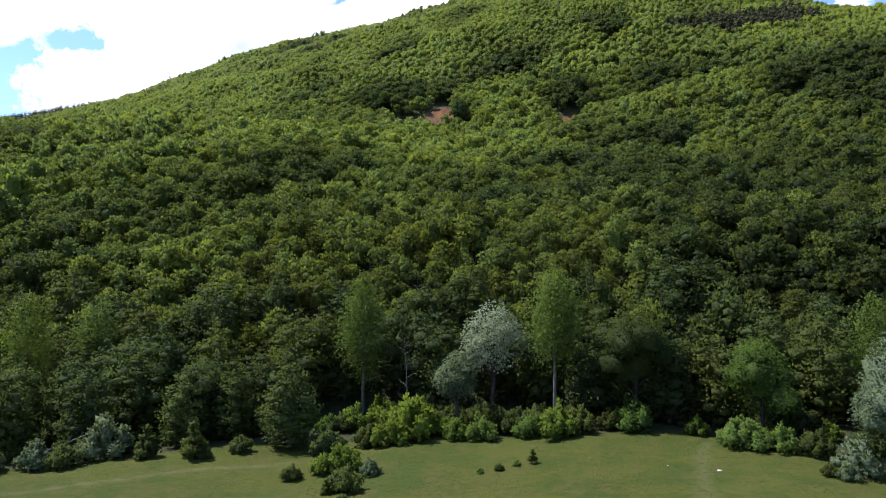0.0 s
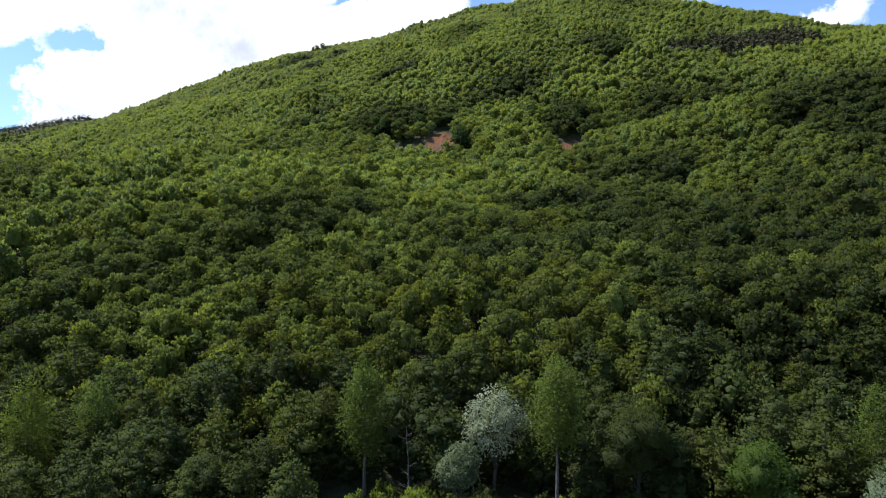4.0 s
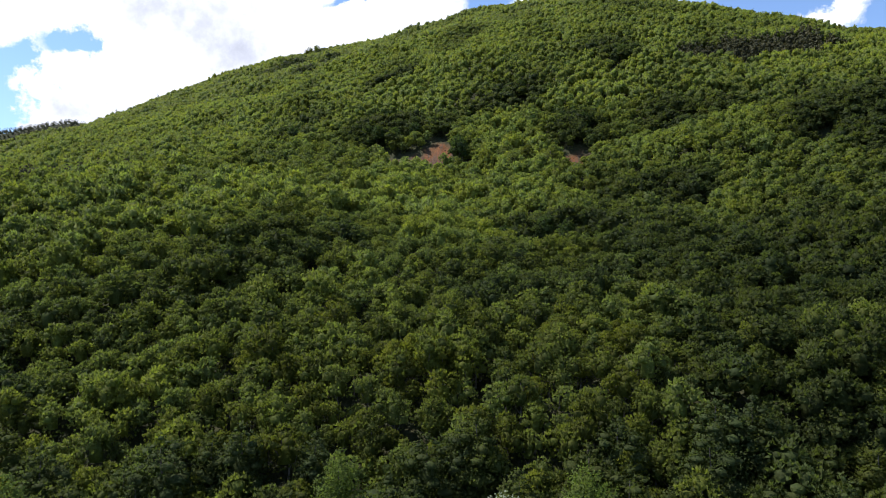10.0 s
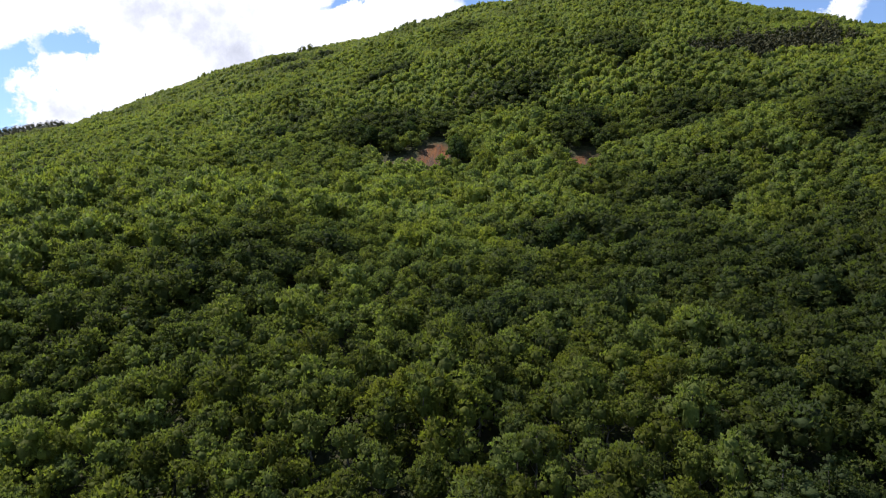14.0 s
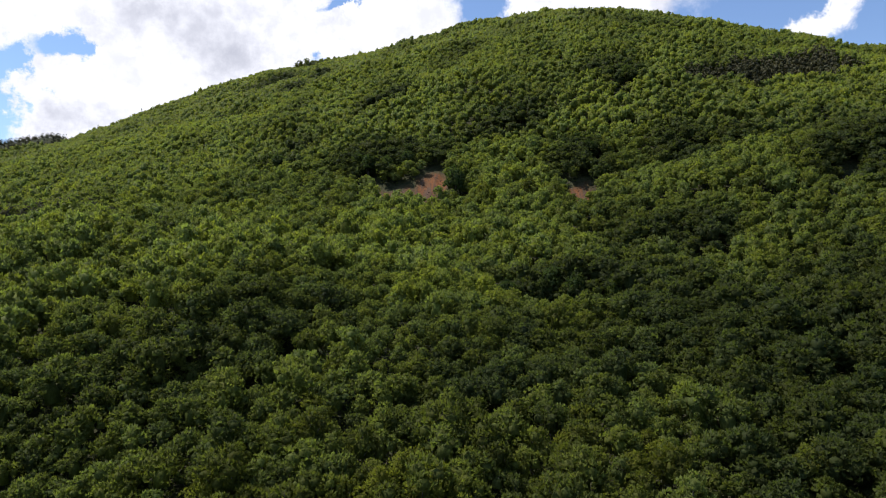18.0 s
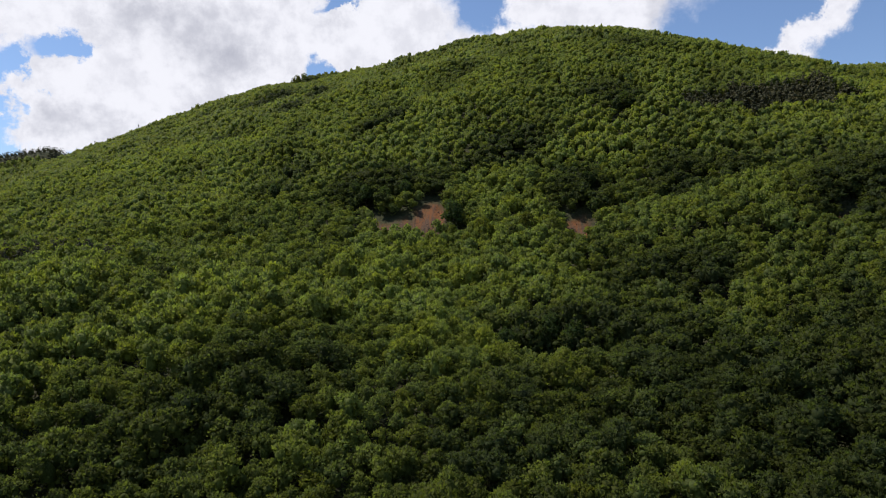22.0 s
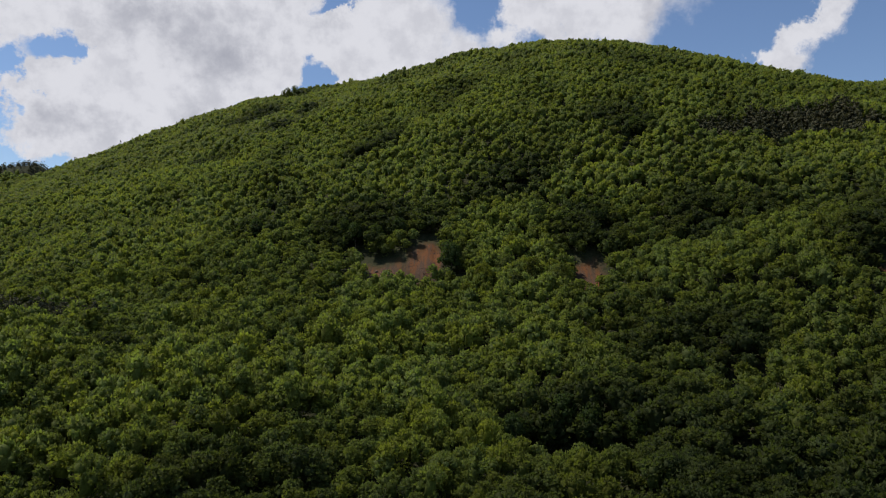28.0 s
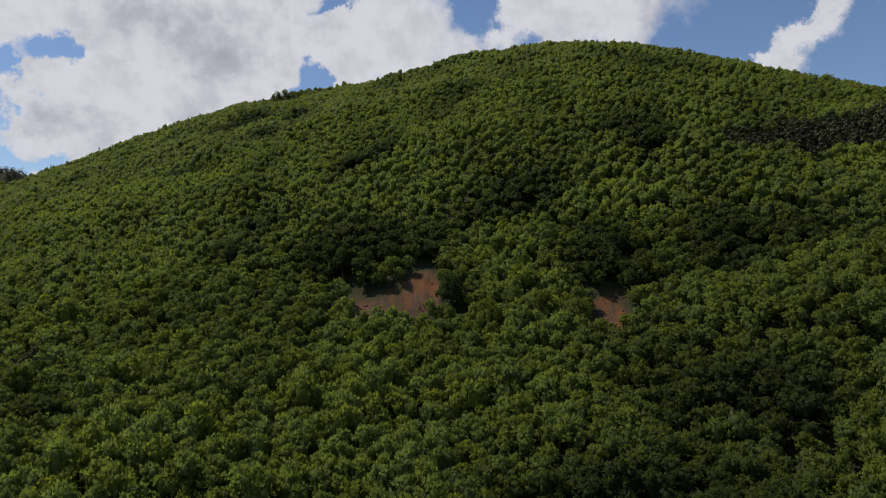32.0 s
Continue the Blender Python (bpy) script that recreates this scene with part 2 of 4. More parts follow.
def ground_material():
    """Meadow grass below, leaf litter under the trees, reddish scree on the cut slopes."""
    mat, n = material("meadow_and_forest_floor")
    geo = n.add("ShaderNodeNewGeometry")
    pos = geo.outputs["Position"]
    scree = n.attribute("scree")
    path = n.attribute("path")
    wood = n.attribute("wood")
    big = n.noise(pos, 0.12, 4.0)
    mid = n.noise(pos, 0.9, 5.0, 0.65)
    fine = n.noise(pos, 7.0, 5.0, 0.7)
    grass = n.mix(n.ramp(big, 0.40, 0.60), (0.042, 0.058, 0.007), (0.068, 0.072, 0.010))
    grass = n.mix(n.math("MULTIPLY", n.ramp(n.noise(pos, 0.26, 6.0, 0.68), 0.47, 0.62), 0.8), grass, (0.076, 0.068, 0.015))
    grass = n.mix(n.math("MULTIPLY", n.ramp(mid, 0.44, 0.66), 0.55), grass, (0.032, 0.050, 0.006))
    grass = n.mix(n.math("MULTIPLY", n.ramp(fine, 0.42, 0.66), 0.45), grass, (0.080, 0.084, 0.014))
    grass = n.mix(n.math("MULTIPLY", path, n.math("MULTIPLY_ADD", fine, 0.8, 0.35), clamp=True), grass, (0.15, 0.13, 0.065))
    litter = n.mix(n.ramp(mid, 0.35, 0.65), (0.026, 0.034, 0.012), (0.055, 0.052, 0.024))
    runs = n.add("ShaderNodeMapping")
    runs.inputs["Scale"].default_value = (0.42, 0.06, 0.06)
    n.link(pos, runs.inputs[0])
    stone = n.mix(n.ramp(n.noise(runs.outputs[0], 1.0, 4.0), 0.42, 0.58), (0.175, 0.070, 0.024), (0.088, 0.056, 0.036))
    stone = n.mix(n.math("MULTIPLY", n.ramp(n.noise(pos, 1.6, 6.0, 0.75), 0.42, 0.68), 0.6), stone, (0.160, 0.084, 0.042))
    stone = n.mix(n.math("MULTIPLY", n.ramp(n.noise(pos, 0.8, 6.0, 0.75), 0.52, 0.66), 0.7), stone, (0.042, 0.028, 0.020))
    colour = n.mix(wood, grass, litter)
    colour = n.mix(scree, colour, stone)
    surf = n.add("ShaderNodeBsdfPrincipled")
    n.link(colour, surf.inputs["Base Color"])
    surf.inputs["Roughness"].default_value = 0.95
    surf.inputs["Specular IOR Level"].default_value = 0.15
    bump = n.add("ShaderNodeBump")
    bump.inputs["Strength"].default_value = 0.8
    bump.inputs["Distance"].default_value = 0.25
    n.link(n.math("ADD", fine, mid), bump.inputs["Height"])
    n.link(bump.outputs[0], surf.inputs["Normal"])
    n.link(surf.outputs[0], n.add("ShaderNodeOutputMaterial").inputs[0])
    return mat


GROUND = ground_material()

# ---- the lie of the land ----
# heights of the wooded hill along eight lines that run up it, and of the valley floor before it
HILL_X = (-520.0, -380.0, -240.0, -130.0, -40.0, 50.0, 150.0, 300.0)
HILL_Y = (150, 190, 230, 270, 310, 340, 365, 388, 440, 520, 600, 700, 800, 950)
HILL_WEST = (
    (9.4, 26.9, 43.8, 59.6, 74, 84, 88.1, 89.7, 93.2, 99.1, 104.5, 118, 142.4, 141.3),
    (10.3, 27.5, 44.5, 60.8, 76, 86.5, 87.5, 88.2, 92.7, 107.3, 121.3, 165.4, 185.6, 201.2),
    (10.9, 30.8, 49, 63.8, 75.3, 82.9, 85.6, 91.2, 105.2, 131.9, 164, 207.6, 253.7, 266.3),
    (10.1, 33.5, 56.1, 69.9, 77.9, 82.3, 88.9, 98.3, 120.5, 157, 194.9, 241.3, 279.7, 298),
)
HILL_EAST = (
    (15.2, 37.1, 55.3, 63.9, 72.2, 79, 89.9, 103.3, 134, 179.4, 219, 260.7, 291.8, 306.4),
    (22.5, 30.1, 36.2, 48.4, 67.6, 82.5, 89.3, 108.4, 150.9, 202.5, 242.1, 293.6, 303.2, 295.1),
    (25.6, 38.5, 51.3, 66.2, 89.8, 107.7, 110.8, 128.9, 171.3, 223, 267.9, 303.7, 295.4, 264),
    (21.7, 47.2, 73, 99.2, 125.7, 144.5, 153.4, 161.6, 179.8, 202.7, 232.9, 256.7, 245.9, 201.1),
)
HILL_Z = HILL_WEST + HILL_EAST
FLOOR_Y, FLOOR_Z = (-100, 105, 112, 122, 132), (-1.3, -1.3, -1.5, -2.5, 1.0)
STEP, X0, X1, Y0, Y1 = 5.0, -900.0, 900.0, -100.0, 1400.0
gx, gy = np.arange(X0, X1 + 1, STEP), np.arange(Y0, Y1 + 1, STEP)


def smooth(a, sigma, axis):
    k = np.arange(-int(3 * sigma) - 1, int(3 * sigma) + 2)
    w = np.exp(-0.5 * (k / sigma) ** 2)
    w /= w.sum()
    pad = [(0, 0), (0, 0)]
    pad[axis] = (len(k) // 2, len(k) // 2)
    return np.apply_along_axis(lambda v: np.convolve(v, w, "valid"), axis, np.pad(a, pad, "edge"))


def lumps(x, y, size, seed):
    """Gentle random relief, made of crossing waves."""
    r = np.random.RandomState(seed)
    out = 0.0
    for _ in range(7):
        a, p, s = r.uniform(0, 2 * np.pi), r.uniform(0, 2 * np.pi), size * r.uniform(0.6, 1.7)
        out = out + np.sin((x * np.cos(a) + y * np.sin(a)) * 2 * np.pi / s + p)
    return out / 2.6


def make_heights():
    rows = np.array([np.interp(gy, FLOOR_Y + HILL_Y + (1400,), FLOOR_Z + z + (0.65 * z[-1],)) for z in HILL_Z])
    h = np.array([np.interp(gx, HILL_X, rows[:, j]) for j in range(len(gy))])   # [y, x]
    h = smooth(smooth(h, 7.0, 1), 1.3, 0)
    xx, yy = np.meshgrid(gx, gy)
    h += np.interp(xx, (-60, -10, 30), (-2.3, -1.7, 0.6)) * np.clip((140 - yy) / 25, 0, 1)
    up = np.clip((yy - 140) / 80, 0, 1)
    h += up * (1.6 * lumps(xx, yy, 60, 3) + 2.2 * lumps(xx, yy, 130, 5))
    h += 0.25 * lumps(xx, yy, 22, 8) * np.clip((yy - 30) / 40, 0, 1)
    for cx, cy, rx, ry, dz in HOLLOWS:
        h -= dz * np.exp(-((xx - cx) / rx) ** 2 - ((yy - cy) / ry) ** 2)
    far = np.exp(-((yy - 890) / 60) ** 2) * np.clip((-xx - 390) / 60, 0, 1)
    return h * (1 - far) + np.clip(203 + 0.16 * (xx + 570), 173, 220) * far


HOLLOWS = [(38, 262, 22, 11, 11), (165, 325, 16, 12, 7), (110, 437, 12, 14, 5), (-35, 382, 12, 10, 3)]
HEIGHTS = make_heights()


def height(x, y):
    x, y = np.asarray(x, float), np.asarray(y, float)
    i = np.clip((x - X0) / STEP, 0, len(gx) - 1.001)
    j = np.clip((y - Y0) / STEP, 0, len(gy) - 1.001)
    a, b = i.astype(int), j.astype(int)
    u, v = i - a, j - b
    return (HEIGHTS[b, a] * (1 - u) + HEIGHTS[b, a + 1] * u) * (1 - v) + (HEIGHTS[b + 1, a] * (1 - u) + HEIGHTS[b + 1, a + 1] * u) * v


SCREES = [(-20, 375, 16, 10), (-2, 380.5, 8.5, 14.5), (66, 363, 10.5, 10), (165, 325, 5, 4)]   # centre and half sizes of the bare slopes


def scree_at(x, y):
    out = np.zeros(np.shape(x))
    wob = 0.18 * lumps(x, y, 9, 12)
    for cx, cy, rx, ry in SCREES:
        out = np.maximum(out, np.clip(2.2 * (1.05 + wob - np.sqrt(((x - cx) / rx) ** 2 + ((y - cy) / ry) ** 2)), 0, 1))
    return out


def scree_relief(x, y):
    """Gullies that run down the bare slopes."""
    return scree_at(x, y) * (0.35 * lumps(x, y, 6, 21) + 0.45 * lumps(x, 0.12 * y, 5, 23))


def edge_of_wood(x):
    """Where the meadow ends and the riverside trees begin."""
    return np.interp(x, (-70, -53, -33, -14, 6, 18, 36, 42, 50, 70), (86, 92, 100, 104, 103, 100, 100, 92, 86, 76))


def mesh_from(name, verts, faces, mat, floats=(), normals=None):
    """A mesh from arrays: verts (n, 3), faces (m, 3 or 4), and soft normals where given."""
    me = bpy.data.meshes.new(name)
    verts, faces = np.asarray(verts, np.float32), np.asarray(faces, np.int32)
    k = faces.shape[1]
    me.vertices.add(len(verts))
    me.vertices.foreach_set("co", verts.ravel())
    me.loops.add(faces.size)
    me.loops.foreach_set("vertex_index", faces.ravel())
    me.polygons.add(len(faces))
    me.polygons.foreach_set("loop_start", np.arange(0, faces.size, k, dtype=np.int32))
    for key, values in floats:
        me.attributes.new(key, "FLOAT", "POINT").data.foreach_set("value", np.asarray(values, np.float32))
    if normals is not None:
        me.attributes.new("custom_normal", "FLOAT_VECTOR", "POINT").data.foreach_set("vector", np.asarray(normals, np.float32).ravel())
    me.update(calc_edges=True)
    me.materials.append(mat)
    return me


def build_ground():
    xs = np.concatenate(([-4500, -2500, -1500], np.arange(-900, -239, 10), np.arange(-236, -73, 4.0), np.arange(-72, 64, 1.2), np.arange(66, 237, 4.0), np.arange(240, 901, 10), [1500, 2500, 4500]))
    ys = np.concatenate(([-4500, -2000, -600], np.arange(-100, 60, 10), np.arange(62, 108, 1.2), np.arange(109, 420, 3.0), np.arange(420, 1401, 10), [2000, 3000, 4500]))
    xx, yy = np.meshgrid(xs, ys)
    zz = height(xx, yy)
    zz += scree_relief(xx, yy)
    out = np.maximum(np.maximum(np.abs(xx) - 900, yy - 1400), -100 - yy).clip(0) / 3000
    zz = zz * np.clip(1 - out, 0, 1)
    nx, ny = len(xs), len(ys)
    a = (np.arange(ny - 1)[:, None] * nx + np.arange(nx - 1)[None, :]).ravel()
    faces = np.stack((a, a + 1, a + nx + 1, a + nx), 1)
    wood = np.clip((yy - edge_of_wood(xx)) / 4 + 0.3 * lumps(xx, yy, 7, 2), 0, 1)
    wood = np.where((np.abs(xx) > 300) & (yy < 100), 0.5, wood)
    left = np.exp(-((yy - np.interp(xx, (-60, -49.5, -39.5, -33, -22), (81, 84, 87.6, 90.5, 94))) / 0.5) ** 2) * (xx < -20)
    right = np.exp(-((xx - np.interp(yy, (60, 75, 92, 97), (27.5, 28, 34, 37))) / 0.8) ** 2) * (yy < 96)
    path = np.clip(left * 0.6 + right * 0.38, 0, 1)
    me = mesh_from("ground", np.stack((xx, yy, zz), -1).reshape(-1, 3), faces, GROUND,
                   (("scree", scree_at(xx, yy).ravel()), ("path", path.ravel()), ("wood", wood.ravel())))
    me.polygons.foreach_set("use_smooth", np.ones(len(faces), bool))
    return tagged(new("ground", me), "grassy valley floor rising to a wooded hill with bare reddish scree", "ground", kind="structure")


build_ground()


# ---- how trees are made ----
def unit(v):
    return v / np.maximum(np.linalg.norm(v, axis=-1, keepdims=True), 1e-6)


def tufts(r, lobes, count, size, blades=3, up=0.55, loose=0.35, keep=0.85, soft=0.62, deep=0.16, droop=0.0, slim=0.42, rise=0.45):
    """Leaf tufts over a set of lobes (x, y, z, radius, height): each a few pointed blades that spread from one twig.
    Corners (3n, 3), soft normals, tints."""
    lobes = np.array(lobes, float)
    area = lobes[:, 3] ** 1.2 * lobes[:, 4] ** 0.8
    pick = r.choice(len(lobes), count * 3, p=area / area.sum())
    d = unit(r.normal(size=(count * 3, 3)) + (0, 0, rise))
    rad = np.stack((lobes[pick, 3], lobes[pick, 3], lobes[pick, 4]), 1)
    p = lobes[pick, :3] + d * rad * r.uniform(1 - deep, 1 + 0.5 * deep, (count * 3, 1))
    inside = np.zeros(len(p), bool)
    for k, (x, y, z, ra, he) in enumerate(lobes):
        q = ((p[:, 0] - x) / ra) ** 2 + ((p[:, 1] - y) / ra) ** 2 + ((p[:, 2] - z) / he) ** 2
        inside |= (q < keep * keep) & (pick != k)
    ok = np.flatnonzero(~inside)[:count]
    if len(ok) < count:
        ok = np.concatenate((ok, np.flatnonzero(inside)[:count - len(ok)]))
    p, d = np.repeat(p[ok], blades, axis=0), np.repeat(d[ok], blades, axis=0)
    n = len(p)
    axis = unit(d + np.repeat(r.normal(size=(len(ok), 3)), blades, axis=0) * loose + (0, 0, up))
    u = unit(np.cross(axis, (0.37, 0.21, 0.9)))
    v = np.cross(axis, u)
    turn_by = np.tile(np.arange(blades), len(ok)) * 2 * np.pi / blades + np.repeat(r.uniform(0, 6.3, len(ok)), blades) + r.normal(size=n) * 0.4
    out = np.cos(turn_by)[:, None] * u + np.sin(turn_by)[:, None] * v
    side = np.cross(axis, out)
    s = size * r.uniform(0.6, 1.35, (n, 1))
    w = slim * s * r.uniform(0.75, 1.3, (n, 1))
    tip = p + axis * s * r.uniform(0.35, 0.85, (n, 1)) + out * s * r.uniform(0.25, 0.75, (n, 1))
    tip[:, 2] -= droop * s[:, 0]
    root = p - axis * 0.2 * s + out * 0.12 * s
    tri = np.stack((root - side * w, root + side * w + axis * r.uniform(-0.2, 0.2, (n, 1)) * s, tip), 1)
    flat = unit(np.cross(tri[:, 1] - tri[:, 0], tri[:, 2] - tri[:, 0]))
    back = (flat * (d + 0.5 * out + (0, 0, 0.5))).sum(1) < 0
    flat[back] *= -1
    tri[back] = tri[back][:, (1, 0, 2)]
    normal = unit((1 - soft) * flat + soft * unit(d + (0, 0, 0.3)))
    tint = np.clip(np.repeat(r.uniform(0, 1, len(ok)), blades) + r.normal(size=n) * 0.15, 0, 1)
    return tri.reshape(-1, 3), np.repeat(normal, 3, axis=0), np.repeat(tint, 3)


def ball_of(n):
    """The directions of a ball made of triangles, open below: (m, 3)."""
    sides, rings = ((5, (-0.45, 0.5)), (7, (-0.5, 0.15, 0.8)))[n - 1]
    ring = [[(math.cos(e) * math.cos(k * 6.283 / sides), math.cos(e) * math.sin(k * 6.283 / sides), math.sin(e)) for k in range(sides)] for e in rings]
    out = []
    for k in range(sides):
        j = (k + 1) % sides
        for low, high in zip(ring, ring[1:]):
            out += [low[k], low[j], high[j], low[k], high[j], high[k]]
        out += [ring[-1][k], ring[-1][j], (0, 0, 1)]
    return np.array(out, float)


def billows(r, lobes, n=2, bumpy=0.2, inset=0.7):
    """The leafy masses of a crown: a knobbly closed clump for each lobe. Verts, soft normals and tints."""
    lobes = np.array(lobes, float)
    mid = np.average(lobes[:, :3], axis=0, weights=lobes[:, 3]) - (0, 0, 0.2 * np.ptp(lobes[:, 2]))
    ball = ball_of(n)
    verts, normals, tints = [], [], []
    for x, y, z, ra, he in lobes:
        k = r.normal(size=(5, 3)) * 2.6
        ph = r.uniform(0, 6.3, 5)
        knob = 1 + bumpy * np.sin(ball @ k.T + ph).sum(1) / 2.2
        shrink = inset
        p = ball * (knob * shrink)[:, None] * (ra, ra, he) + (x, y, z)
        nr = unit(0.85 * ball / (1, 1, he / ra) + 0.25 * unit(p - mid) + bumpy * r.normal(size=3) * 0.4)
        verts.append(p)
        normals.append(nr)
        tints.append(np.full(len(p), r.uniform()))
    return np.concatenate(verts), np.concatenate(normals), np.concatenate(tints)


def crown_of(r, lobes, count, size, clumps=0, inset=0.82, **how):
    """A whole crown: leafy masses (clumps: their fineness) under a coat of leaf tufts."""
    parts = [billows(r, lobes, clumps, 0.2, inset)] if clumps else []
    parts.append(tufts(r, lobes, count, size, **how))
    return tuple(np.concatenate(k) for k in zip(*parts))


def corners_of(verts):
    return np.arange(len(verts), dtype=np.int32).reshape(-1, 3)


def quads_of(verts):
    return np.arange(len(verts), dtype=np.int32).reshape(-1, 4)


def dome_lobes(r, high, wide, base, count=8):
    """A wood tree's crown: a broad uneven dome of billows, shoulder to shoulder with its neighbours."""
    out = [(0, 0, high * (0.42 + 0.3 * base), wide * 0.66, high * 0.40)]
    ox, oy = r.normal(size=2) * 0.10 * wide
    for k in range(count):
        a = k * 2.4 + r.uniform(-0.5, 0.5)
        f = math.sqrt((k + 0.3) / count)
        ra = wide * r.uniform(0.30, 0.46) * (1.25 if count < 6 else 1.0)
        z = high * (base + (0.96 - base) * math.sqrt(max(0.02, 1 - 0.96 * f * f))) - 0.55 * ra + r.normal() * 0.25
        reach = wide * 0.80 * f
        out.append((ox * (1 - f) + math.cos(a) * reach, oy * (1 - f) + math.sin(a) * reach, z, ra, ra * r.uniform(0.75, 1.2)))
    return out


def round_lobes(r, high, wide, base=0.3, count=8):
    """A broadleaf crown: a core and a ring of billows."""
    core = base + (1 - base) * 0.5
    out = [(0, 0, high * core, wide * 0.62, high * (1 - base) * 0.46)]
    for k in range(count):
        a = k * 2.4 + r.uniform(-0.5, 0.5)
        f = r.uniform(0.1, 0.95)
        z = high * (base + (1 - base) * (0.2 + 0.62 * f))
        reach = wide * 0.72 * math.sqrt(max(0.05, 1 - (1.5 * (f - 0.35)) ** 2)) * r.uniform(0.75, 1.1)
        ra = wide * r.uniform(0.28, 0.45)
        out.append((math.cos(a) * reach * 0.85, math.sin(a) * reach * 0.85, z, ra, ra * r.uniform(0.75, 1.1)))
    return out


def bush_lobes(r, high, wide, count=11):
    """A shrub: a loose stand of leafy shoots of uneven height."""
    out = []
    for k in range(count):
        a, f = k * 2.4 + r.uniform(-0.4, 0.4), math.sqrt((k + 0.2) / count)
        h = high * (1.05 - 0.65 * f) * r.uniform(0.75, 1.15)
        ra = wide * r.uniform(0.24, 0.38)
        out.append((math.cos(a) * f * wide * 0.85, math.sin(a) * f * wide * 0.85, 0.52 * h, ra, 0.5 * h))
    return out


def column_lobes(r, high, wide, base, count=14):
    out = []
    for k in range(count):
        f = (k + 0.5) / count
        a = k * 2.4 + r.uniform(-0.4, 0.4)
        w = wide * (0.45 + 0.75 * math.sin(math.pi * min(1, 0.18 + 0.85 * f)) - 0.15)
        ra = w * r.uniform(0.45, 0.62)
        out.append((math.cos(a) * (w - ra) * 0.95, math.sin(a) * (w - ra) * 0.95, high * (base + (0.97 - base) * f), ra, ra * r.uniform(1.1, 1.6)))
    return out


def cone_lobes(r, high, wide, base, count=16):
    out = []
    for k in range(count):
        f = (k + 0.4) / count
        a = k * 2.4 + r.uniform(-0.5, 0.5)
        w = wide * (1.02 - f) ** 0.75
        ra = max(0.35, w * r.uniform(0.42, 0.6))
        out.append((math.cos(a) * max(0, w - ra), math.sin(a) * max(0, w - ra), high * (base + (0.98 - base) * f), ra, ra * r.uniform(0.6, 0.95)))
    return out


def tier_lobes(r, high, wide, base, tiers=8, each=6, flat=0.6, full=1.0):
    """An alder's crown: tiers of flat leafy boughs round the stem, widest below the middle and open between."""
    out = [(0, 0, high * (base + (1 - base) * 0.42), wide * 0.5, high * (1 - base) * 0.40)]
    for t in range(tiers):
        f = (t + 0.35) / tiers
        w = wide * (math.sin(math.pi * (0.2 + 0.8 * f) ** full) ** 0.6) * r.uniform(0.88, 1.1)
        n = max(2, round(each * (1.1 - 0.75 * f)))
        a0 = r.uniform(0, 6.3)
        for k in range(n):
            a = a0 + k * 2 * math.pi / n + r.uniform(-0.35, 0.35)
            ra = max(0.55, w * r.uniform(0.36, 0.5))
            reach = max(0.0, w - ra) * r.uniform(0.85, 1.15)
            out.append((math.cos(a) * reach, math.sin(a) * reach, high * (base + (0.97 - base) * f) + r.normal() * 0.35, ra, ra * flat * r.uniform(0.8, 1.3)))
    out.append((0, 0, high * 0.95, wide * 0.13, high * 0.05))
    return out


def tube(points, radii, sides=6):
    """A tapered bent tube: verts and quads."""
    points = np.array(points, float)
    way = unit(np.gradient(points, axis=0))
    verts = []
    for p, d, ra in zip(points, way, radii):
        u = unit(np.cross(d, (0.31, 0.95, 0.05)))
        v = np.cross(d, u)
        ang = np.arange(sides) * 2 * np.pi / sides
        verts.append(p + ra * (np.cos(ang)[:, None] * u + np.sin(ang)[:, None] * v))
    faces = [(k * sides + j, k * sides + (j + 1) % sides, (k + 1) * sides + (j + 1) % sides, (k + 1) * sides + j)
             for k in range(len(points) - 1) for j in range(sides)]
    return np.concatenate(verts), np.array(faces, np.int32)


def join(pieces):
    verts, faces, base = [], [], 0
    for v, f in pieces:
        verts.append(v)
        faces.append(f + base)
        base += len(v)
    return np.concatenate(verts), np.concatenate(faces)


def part(name, me, parent, label=""):
    """Links a mesh as one part under a thing or a part."""
    ob = new(name, me)
    ob.parent = parent
    if label:
        ob["label"] = label
    return ob


def trunk_and_limbs(r, lobes, high, girth, lean=0.012, bare=1.0, sides=7, limbs=8):
    top = high * 0.86 * bare
    bend = r.normal(size=(6, 2)) * lean * high
    bend[0] = 0
    zs = np.linspace(-0.3, top, 6)
    pts = np.stack((bend[:, 0], bend[:, 1], zs), 1)
    trunk = tube(pts, girth * np.linspace(1.25, 0.22, 6) * np.array([1.15, 1, 1, 1, 1, 1]), sides)
    arms = []
    for x, y, z, ra, he in lobes[1:limbs + 1]:
        z0 = max(0.12 * high, z - 0.16 * high - 0.5 * math.hypot(x, y))
        px, py = np.interp(z0, zs, pts[:, 0]), np.interp(z0, zs, pts[:, 1])
        mid = ((px + x) / 2 + r.normal() * 0.2, (py + y) / 2 + r.normal() * 0.2, z0 + (z - z0) * 0.4)
        arms.append(tube([(px, py, z0), mid, (x, y, z), (x * 1.15, y * 1.15, z + 0.6 * he)], girth * np.array([0.42, 0.3, 0.18, 0.06]), 5))
    return trunk, arms


